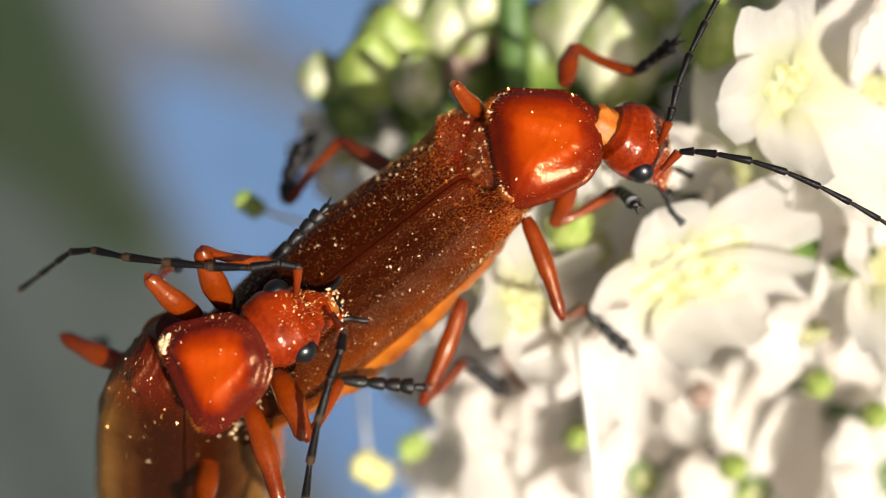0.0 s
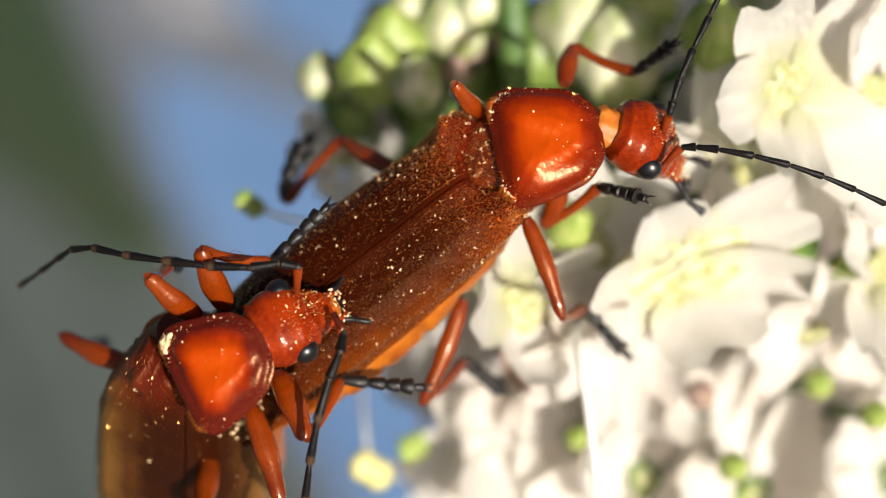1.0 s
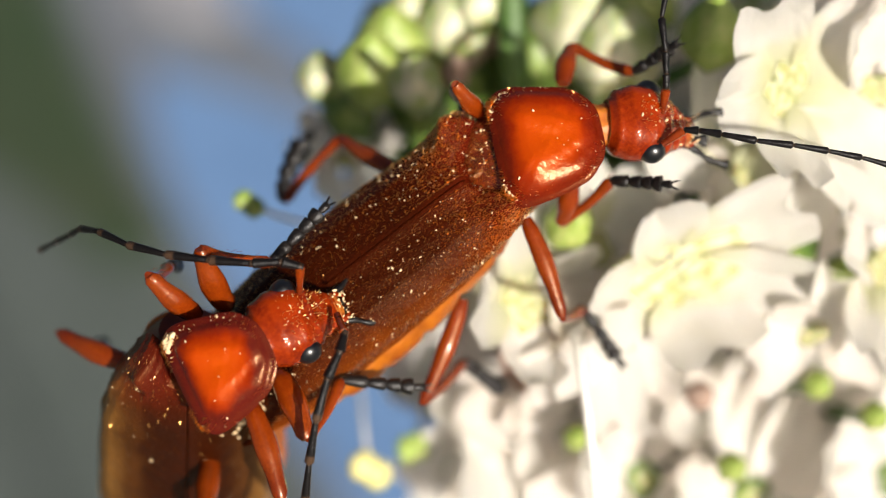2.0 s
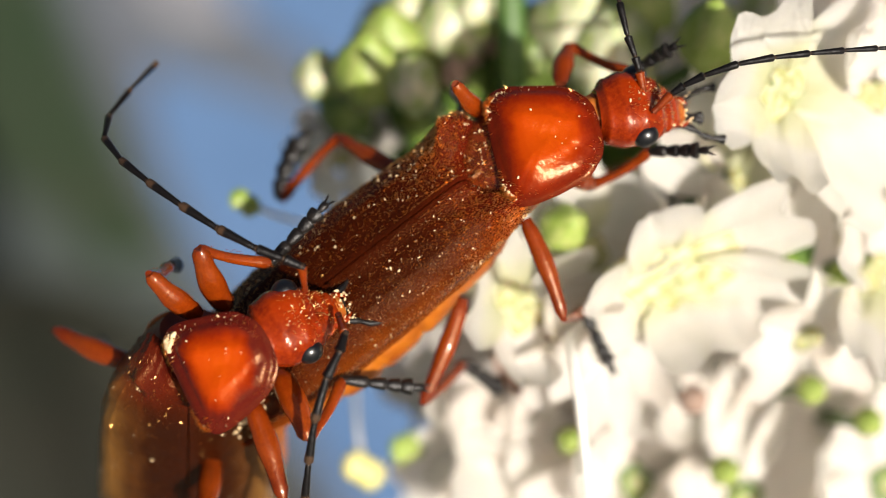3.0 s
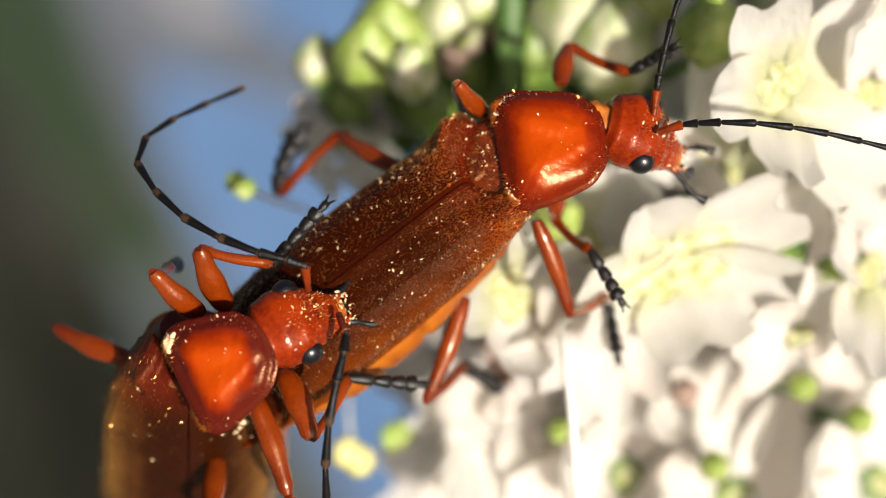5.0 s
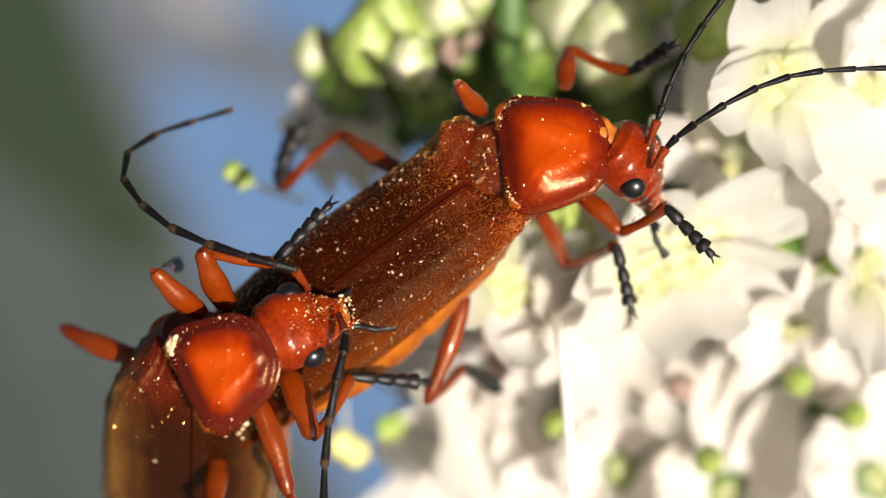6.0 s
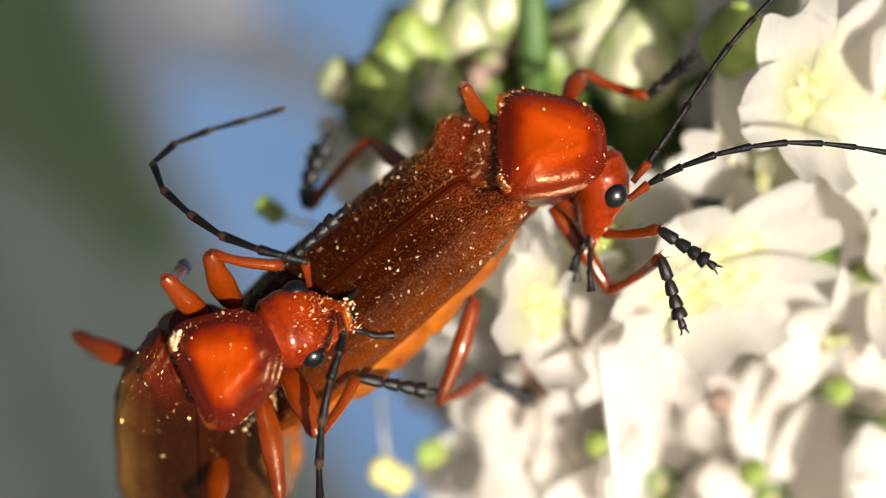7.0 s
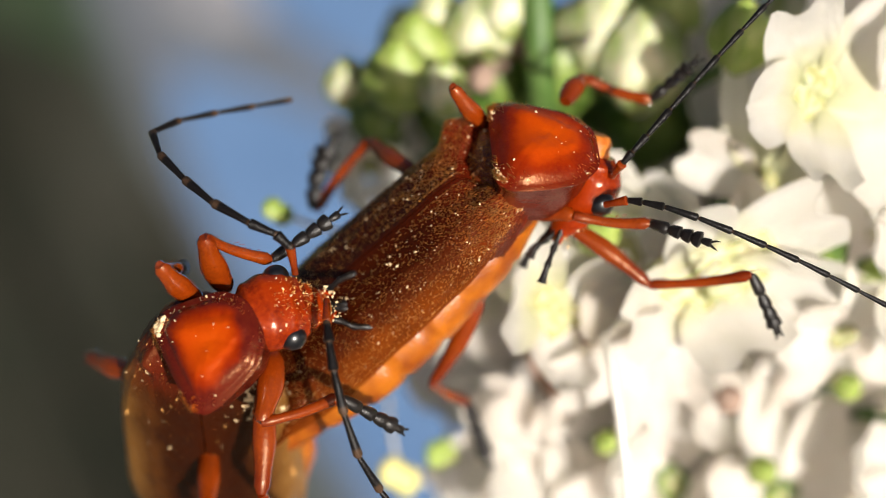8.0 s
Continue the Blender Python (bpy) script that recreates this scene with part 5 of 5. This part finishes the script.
def ovary_mesh():
    bm = bmesh.new()
    rings = []
    for k in range(11):
        s = k / 10
        r = along([(0, 0.10), (0.3, 0.36), (0.75, 0.46), (1.0, 0.40)], s)
        rings.append([Vector((r * (1 + 0.10 * math.cos(5 * a)) * math.cos(a), 0.7 * r * (1 + 0.1 * math.cos(5 * a)) * math.sin(a), -1.4 + 1.45 * s))
                      for a in (2 * math.pi * i / 20 for i in range(20))])
    return loft(bm, rings)


def bud_mesh(r, seed):
    rnd = random.Random(seed)
    bm = bmesh.new()
    rings = []
    for k in range(13):
        s = k / 12
        q = r * math.sin(math.pi * min(max(s, 0.03), 0.97)) ** 0.75
        rings.append([Vector((q * (1 + 0.13 * abs(math.cos(2.5 * a + 0.4))) * math.cos(a + 0.3 * s), q * (1 + 0.13 * abs(math.cos(2.5 * a + 0.4))) * math.sin(a + 0.3 * s),
                              r * 1.15 * (2 * s - 1))) for a in (2 * math.pi * i / 30 for i in range(30))])
    return loft(bm, rings)


def anther_mesh():
    bm = bmesh.new()
    ball(bm, (0.1, 0, 0), 0.17, (1, 0.7, 1.5), 10, 7)
    return ball(bm, (-0.1, 0, 0), 0.17, (1, 0.7, 1.5), 10, 7)


DISCS, OVARY, ANTHER = link("nectar_disc", disc_mesh(), DISC), link("ovary", ovary_mesh(), GREEN), link("anther", anther_mesh(), YELLOW)
BUDS = [link("bud", bud_mesh(1.0, 3), PALE_GREEN), link("bud", bud_mesh(1.0, 4), GREEN), link("bud", bud_mesh(1.0, 5), YELLOW), link("bud", bud_mesh(1.0, 6), LIME), link("bud", bud_mesh(1.0, 7), SHADE_BROWN)]


def facing(p, nx, ny, nz=1.0, spin=0.0):
    """A pose at p (mm, on the umbel) whose z faces (nx, ny, nz)."""
    z = Vector((nx, ny, nz)).normalized()
    return Matrix.Translation(p) @ z.to_track_quat("Z", "Y").to_matrix().to_4x4() @ pose(0, 0, 0, 0, 0, spin)


def stalk(points, r, parent, name="pedicel", mat=None, r2=None):
    bm = bmesh.new()
    pts = curve(points, 12)
    return part(name, tube(bm, pts, [r + ((r2 or r) - r) * k / 12 for k in range(13)], 9), mat or STALK, parent)


def floret(place, face, spin, scale, hub, petals=5, big=False, opened=20, stamens=0, seed=0, disc=(0.55, 0.55, 0.55), tier=False, layout=()):
    rnd = random.Random(seed)
    if place[2] < -4.4 and place[1] < -1.45 and not tier:
        return
    if place[2] < -4.4 and not tier:  # the lower tier of the umbel: larger, further back
        deep = 1.5 * place[2]
        k = (REACH - deep) / (REACH - place[2])
        place, scale = (place[0] * k, place[1] * k, deep), scale * k * 1.2
    p = on_umbel(place)
    at = facing(p, *face, spin)
    fl = part("floret", OVARY, None, umbel, at=at)
    fl.scale = (scale,) * 3
    d = part("nectar_disc", DISCS, None, fl, "yellow-green centre")
    d.scale = disc
    for k, (angle, tilt, long, wide) in enumerate(layout):
        ob = part("petal", BIG_PETALS[k % 3], None, fl, at=pose(0, 0, 0, 0, 0, angle) @ pose(0.30, 0, -0.02, rnd.uniform(-12, 12), -tilt, 0))
        ob.scale = (long, wide, 1)
    for k in range(0 if layout else petals):
        me = rnd.choice(BIG_PETALS if big and k < 2 else PETALS)
        ob = part("petal", me, None, fl, at=pose(0, 0, 0, 0, 0, 360 / petals * k + rnd.uniform(-24, 24)) @ pose(0.34, 0, -0.02, rnd.uniform(-18, 18), -opened + rnd.uniform(-16, 16), 0))
        ob.scale = (rnd.uniform(0.85, 1.2), rnd.uniform(0.7, 1.15), 1)
    for k in range(stamens):
        a = 72 * k + 36
        end = Vector((1.9 * math.cos(radians(a)), 1.9 * math.sin(radians(a)), 1.5 + rnd.uniform(-0.4, 0.5)))
        stalk([(0.35 * math.cos(radians(a)), 0.35 * math.sin(radians(a)), 0), end * 0.5 + Vector((0, 0, 0.5)), end], 0.06, fl, "stamen", FILAMENT)
        part("anther", ANTHER, None, fl, at=Matrix.Translation(end))
    foot = at @ Vector((0, 0, -1.35 * scale))
    h = on_umbel(hub)
    stalk([h, (h * 0.45 + foot * 0.55) + (at.to_3x3() @ Vector((0, 0, -2.0))) * 0.5, foot], 0.26, umbel, "pedicel")
    return fl


def bud(place, r, kind, hub, face=(0, 0.6, 0.6), spin=0):
    p = on_umbel(place)
    at = facing(p, *face, spin)
    ob = part("bud", BUDS[kind], None, umbel, at=at)
    ob.scale = (r, r, r * 1.3)
    h = on_umbel(hub)
    foot = at @ Vector((0, 0, -r))
    stalk([h, (h + foot) / 2 + Vector((0, -0.3, -0.6)), foot], 0.14, umbel, "pedicel")
    return ob


HUB = (6.944, -2.965, -17)
HUB_TOP = (1.649, 3, -15)
HUB_LEFT = (-1.194, -1.123, -15)

FACE = (0.34, -0.2, 1)
floret((6.0, 2.85, -2.4), FACE, 0, 0.95, HUB, seed=1, disc=(0.8, 0.7, 0.3),
       layout=((-103, 0, 1.22, 1.05), (-14, 4, 1.0, 0.85), (-158, 14, 0.75, 0.7), (62, 15, 0.85, 0.9), (128, 20, 0.75, 0.8)))
floret((4.228, -0.40, -3.3), (0.15, -0.3, 1), 0, 0.95, HUB, seed=2, disc=(2.1, 1.35, 0.7),
       layout=((14, 2, 1.05, 0.95), (-28, 8, 0.95, 0.75), (-96, 6, 0.62, 1.1), (172, 10, 0.8, 0.9), (88, 22, 0.65, 0.85)))
floret((0.95, -3.75, -6.4), (0.1, -0.1, 1), 25, 0.66, HUB, opened=2, seed=31, disc=(0.3, 0.3, 0.3), tier=True)
floret((1.35, -2.9, -7.4), (0.1, -0.1, 1), 60, 0.75, HUB, opened=2, seed=32, disc=(0.3, 0.3, 0.3), tier=True)
floret((1.517, -1.029, -3.8), FACE, 60, 0.8, HUB, big=True, opened=12, seed=3, disc=(1.0, 1.0, 0.6))
floret((7.801, 2.862, -3.2), FACE, 120, 0.95, HUB, opened=10, seed=4)
floret((1.75, -4.122, -7), FACE, 20, 1.1, HUB, opened=5, seed=5)
floret((4.433, -4.122, -7), (0.4, -0.2, 1), 50, 1.2, HUB, opened=8, seed=6)
floret((8.2, -1.771, -6), FACE, 80, 1.2, HUB, opened=10, seed=7)
floret((6.385, -2.859, -7), FACE, 10, 1.1, HUB, opened=10, seed=8)
floret((3.145, -2.826, -8), FACE, 33, 1.0, HUB, opened=15, seed=9)
floret((7.992, 1.619, -7), FACE, 33, 1.0, HUB, opened=15, seed=10)
floret((3.973, 1.964, -7), FACE, 70, 1.0, HUB, opened=15, seed=11)
floret((-1.879, 1.685, -5), (0.5, -0.2, 1), 100, 0.5, HUB_TOP, opened=15, seed=13)
floret((5.681, -1.501, -5), (0.5, -0.2, 1), 140, 1.0, HUB, opened=15, seed=12)
for k, place in enumerate(((5.414, 1.27, -4.1), (7.39, 3.932, -3.6), (5.958, -0.411, -4.2), (2.915, 0.011, -4.3), (6.838, -1.553, -3.9), (3.316, -1.563, -4.1),
                           (4.756, -2.122, -4.6), (2.123, -2.156, -5.1), (0.823, -2.156, -5.1), (8.142, -0.304, -4.1), (5.049, -3.456, -5.1), (2.26, -4.487, -5.5), (3.336, -4.35, -5.3),
                           (8.275, -3.615, -4.6), (4.878, 2.043, -4.7), (1.148, -0.314, -5.1), (5.59, 4.561, -5.1))):
    floret(place, (random.uniform(0.1, 0.7), random.uniform(-0.6, 0.1), 1), random.uniform(0, 360), random.uniform(0.7, 0.95), HUB, big=k % 3 == 0,
           opened=random.uniform(-5, 18), seed=80 + k)
for k, (cu, cv, cw) in enumerate((u, v, w) for u, v, w in (
        (2.141, -5.585, -9), (3.264, -5.191, -8), (6.156, -5.585, -9), (9.176, -4.955, -8), (2.385, -2.421, -9), (3.973, -1.88, -8),
        (5.67, -2.421, -9), (7.738, -1.448, -9), (9.176, -0.698, -8), (9.441, -3.151, -9), (6.102, -0.106, -8), (6.456, 2.259, -8), (5.274, 1.313, -8),
        (7.757, 4.505, -8), (8.911, 4.72, -7), (3.358, 0.256, -9), (2.554, -0.934, -8), (0.803, -3.03, -9), (5.548, 3.176, -9))):
    floret((cu, cv, cw), (random.uniform(0.1, 0.7), random.uniform(-0.6, 0.1), 1), random.uniform(0, 360), random.uniform(0.85, 1.15), HUB,
           opened=random.uniform(0, 25), seed=40 + k)
for k in range(26):
    u, v = 1.0 + (k % 7) * 1.1 + random.uniform(-0.4, 0.4), -4.4 + (k // 7) * 1.7 + random.uniform(-0.4, 0.4)
    if v > 0.2:
        u += 2.6
    if v < -2.4:
        u += 0.9
    if abs(u - 7.5) < 0.9 and v < -2.6:
        continue
    floret((u, v, random.uniform(-7.2, -6.4)), (random.uniform(0.2, 0.5), random.uniform(-0.4, 0.0), 1), random.uniform(0, 360), random.uniform(1.0, 1.2), HUB,
           opened=random.uniform(-4, 6), seed=140 + k)
for k, place in enumerate(((2.0, -4.073, -6.6), (3.342, -2.974, -7), (4.015, -4.613, -6.4), (5.776, -3.47, -6.8), (6.195, -4.981, -6.6), (4.862, -2.443, -7.6), (7.116, -1.952, -7.2),
                           (8.915, -2.272, -6.8), (9.145, -4.641, -6.6), (2.081, -2.471, -8), (2.539, -5.161, -7.8))):
    floret(place, (random.uniform(0.25, 0.45), random.uniform(-0.3, -0.1), 1), random.uniform(0, 360), random.uniform(1.1, 1.3), HUB,
           opened=random.uniform(-4, 4), seed=240 + k, disc=(0.3, 0.3, 0.3), tier=True)
for k in range(15):
    u, v = 2.2 + (k % 5) * 1.75 + random.uniform(-0.3, 0.3), -5.6 + (k // 5) * 1.7 + random.uniform(-0.3, 0.3)
    if abs(u - 8.0) > 0.8 or v > -3.0:
        floret((u, v, random.uniform(-10.5, -9.6)), (0.4, -0.2, 1), random.uniform(0, 360), random.uniform(1.4, 1.6), HUB, opened=2, seed=260 + k, disc=(0.3, 0.3, 0.3), tier=True)
# the nearer buds at the top of the umbel
for place, r, kind in (((-2.384, 3.354, -6), 0.45, 0), ((-1.36, 3.36, -4.8), 0.62, 3), ((-0.50, 3.08, -4.4), 0.46, 0), ((0.234, 4.412, -6), 0.65, 0), ((-0.611, 4.763, -6.5), 0.5, 0),
                       ((3.357, 3.741, -5.5), 0.85, 0), ((4.82, 3.85, -2.9), 0.55, 3), ((3.9, 4.75, -6), 0.7, 3), ((6.529, 4.691, -6), 0.7, 0), ((2.239, 4.468, -6), 0.5, 0),
                       ((0.42, 3.624, -7.5), 0.8, 1), ((1.372, 3.205, -8), 0.9, 1)):
    bud(place, r, kind, HUB_TOP)
# those behind them
# kind 4: small brown buds added to stand for the shaded gaps
for place, r, kind in (((0.75, 4.75, -5.5), 0.55, 0), ((2.741, 4.356, -6), 0.85, 0), ((1.906, 3.916, -7), 0.9, 1), ((-1.047, 3.911, -6), 0.7, 3), ((-1.827, 3.075, -6), 0.5, 3),
                       ((-0.271, 3.971, -6.5), 0.6, 3), ((-1.827, 2.685, -6), 0.5, 1), ((0.52, 3.99, -6.2), 0.34, 4), ((1.05, 4.25, -6.4), 0.3, 4), ((-0.1, 4.3, -6.2), 0.32, 4),
                       ((0.25, 3.45, -5.6), 0.26, 4), ((-0.276, 2.767, -7), 0.7, 1)):
    bud(place, r, kind, HUB_TOP)
for k in range(26):
    u, v = random.uniform(-1.6, 5.6), random.uniform(1.4, 4.8)
    if u < -0.6 and v < 2.2:
        v += 1.2
    bud((u, v, random.uniform(-10.5, -8.0)), random.uniform(0.55, 0.95), 1 if random.random() < 0.7 else 0, HUB_TOP, (random.uniform(-0.6, 0.6), random.uniform(0.2, 1), 0.5), 40 * k)
stalk([on_umbel((1.776, 1.716, -9)), on_umbel((1.404, 3.412, -5.5)), on_umbel((1.307, 5.195, -5)), on_umbel((1.253, 6.491, -5))], 0.30, umbel, "pedicel", STALK)


def stamen(points, r, kind, anther=None, spin=30):
    """A white filament with an anther at its end."""
    pts = [on_umbel(p) for p in points]
    st = stalk(pts, r, umbel, "stamen", FILAMENT)
    if anther:
        ob = part("anther", anther_mesh(), (PALE_GREEN, LIME, YELLOW)[kind], st, at=facing(pts[-1], 0.5, 0.3, 0.8, spin) @ pose(0, 0, 0, 75, 0, 0))
        ob.scale = (anther * 4.2, anther * 3.4, anther * 3.0)


stamen([(-1.703, -2.944, -8), (-1.585, -3.663, -7), (-1.425, -4.423, -6.5)], 0.05, 2, 0.42)
stamen([(-0.284, -3.063, -8), (-0.413, -3.433, -7), (-0.554, -3.948, -6.5)], 0.05, 1, 0.38, 80)
stamen([(-2.496, 0.457, -6), (-3.067, 0.605, -5), (-3.577, 0.826, -4)], 0.05, 1, 0.28)
stamen([(2.441, -1.285, -5), (2.408, -1.71, -3), (2.585, -2.984, -2.6), (2.792, -4.643, -3)], 0.085, 0)
stamen([(8.381, 2.063, -5), (7.592, 1.475, -4), (7.436, 0.429, -4)], 0.08, 0)
for place, r, kind in (((2.57, -3.607, -5), 0.24, 3), ((5.54, -4.158, -5), 0.27, 3), ((7.08, -2.548, -4.6), 0.26, 3), ((8.168, -3.135, -4.6), 0.26, 3), ((7.436, -0.46, -4), 0.3, 3),
                       ((6.41, 0.165, -3.6), 0.45, 1), ((2.266, 0.441, -3.4), 0.42, 3), ((4.925, -2.797, -5), 0.26, 4)):
    bud(place, r, kind, HUB, (0.3, 0.2, 1), 40)

# a translucent petal in shade, the shade given by its brown colour
shaded_petal = part("petal", petal_mesh(2.0, 1.7, 0.6, 0.4, 0.2, 77), SHADE_BROWN, umbel, "petal coloured brown as if in shade", at=facing(on_umbel((1.199, -2.365, -5)), 0.1, 0.0, 1, -60))

# main stem: down from the hub to the ground, and rays to the clusters
stem_foot = (STAGE.inverted() @ Vector((0.014, 0.03, GROUND))) / MM
knot = (11.745, -7.261, -40)
for h in (HUB, HUB_TOP, HUB_LEFT):
    stalk([on_umbel(knot), (on_umbel(knot) + on_umbel(h)) / 2 + Vector((0, -2, 0)), on_umbel(h)], 0.9, umbel, "ray", None, 0.6)
stalk([on_umbel(stem_foot), on_umbel(stem_foot) * 0.5 + on_umbel(knot) * 0.5, on_umbel(knot)], 4.0, umbel, "stem", None, 2.0)

# ---- the beetles ----
random.seed(5)
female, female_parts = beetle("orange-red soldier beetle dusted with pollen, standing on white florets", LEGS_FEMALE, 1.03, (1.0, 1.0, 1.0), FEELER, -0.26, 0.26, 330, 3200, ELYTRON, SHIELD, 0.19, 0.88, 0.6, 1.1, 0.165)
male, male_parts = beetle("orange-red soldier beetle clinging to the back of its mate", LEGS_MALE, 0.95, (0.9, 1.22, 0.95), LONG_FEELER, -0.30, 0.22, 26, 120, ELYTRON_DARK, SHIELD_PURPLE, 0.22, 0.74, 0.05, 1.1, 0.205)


# degrees by which the weed leans along its leaf and across it
DOCK_SWAY = [(0, -5.31, -12.68), (2.0, -5.31, -12.68), (2.5, -2.44, -7.1), (2.8, 0.23, -1.01), (3.0, 2.52, 0.0), (3.6, 0.23, 0.0), (4.2, 2.14, 0.0), (4.5, 4.81, 0.0), (4.7, 11.49, 0.0), (5.0, 12.44, -2.54), (5.4, 3.28, -7.61), (5.8, -5.31, -12.68), (7.0, -5.31, -12.68), (7.5, -1.6, -5.2), (7.8, 6.15, -2.03), (8.0, 12.06, 0.0)]


def lean(t):
    along_it, across = (radians(float(a)) for a in smooth_at(DOCK_SWAY, t))
    side = DOCK_WAY.cross(Vector((0, 0, 1)))
    return STAGE @ Matrix.Translation(DOCK_FOOT * MM) @ Matrix.Rotation(across, 4, DOCK_WAY) @ Matrix.Rotation(-along_it, 4, side)


def sway(t):
    du, dv, turn = smooth_at(SWAY, t)
    m = Matrix.Translation((du, dv, 0)) @ pose(0, 0, 0, 0, 0, turn)
    return pan(t) @ STAGE @ small(m @ Matrix.Translation(PIVOT))


def motions():
    walk(weed, [(t, lean(t)) for t in TIMES])
    walk(umbel, [(t, sway(t)) for t in TIMES])
    key_beetle(female, female_parts, FEMALE_BODY, FEMALE_PRONOTUM, FEMALE_HEAD,
               {"FRONT_RIGHT": FEMALE_FRONT_RIGHT, "FRONT_LEFT": FEMALE_FRONT_LEFT, "MID_RIGHT": FEMALE_MID_RIGHT, "MID_LEFT": FEMALE_MID_LEFT,
                "HIND_RIGHT": FEMALE_HIND_RIGHT, "HIND_LEFT": FEMALE_HIND_LEFT},
               {"FEELER_LEFT": FEMALE_FEELER_LEFT, "FEELER_RIGHT": FEMALE_FEELER_RIGHT}, FEELER)
    key_beetle(male, male_parts, MALE_BODY, MALE_PRONOTUM, MALE_HEAD,
               {"FRONT_RIGHT": MALE_FRONT_RIGHT, "FRONT_LEFT": MALE_FRONT_LEFT, "MID_RIGHT": MALE_MID_RIGHT, "MID_LEFT": MALE_MID_LEFT,
                "HIND_RIGHT": MALE_HIND_RIGHT, "HIND_LEFT": MALE_HIND_LEFT},
               {"FEELER_LEFT": MALE_FEELER_LEFT, "FEELER_RIGHT": MALE_FEELER_RIGHT}, LONG_FEELER)


motions()
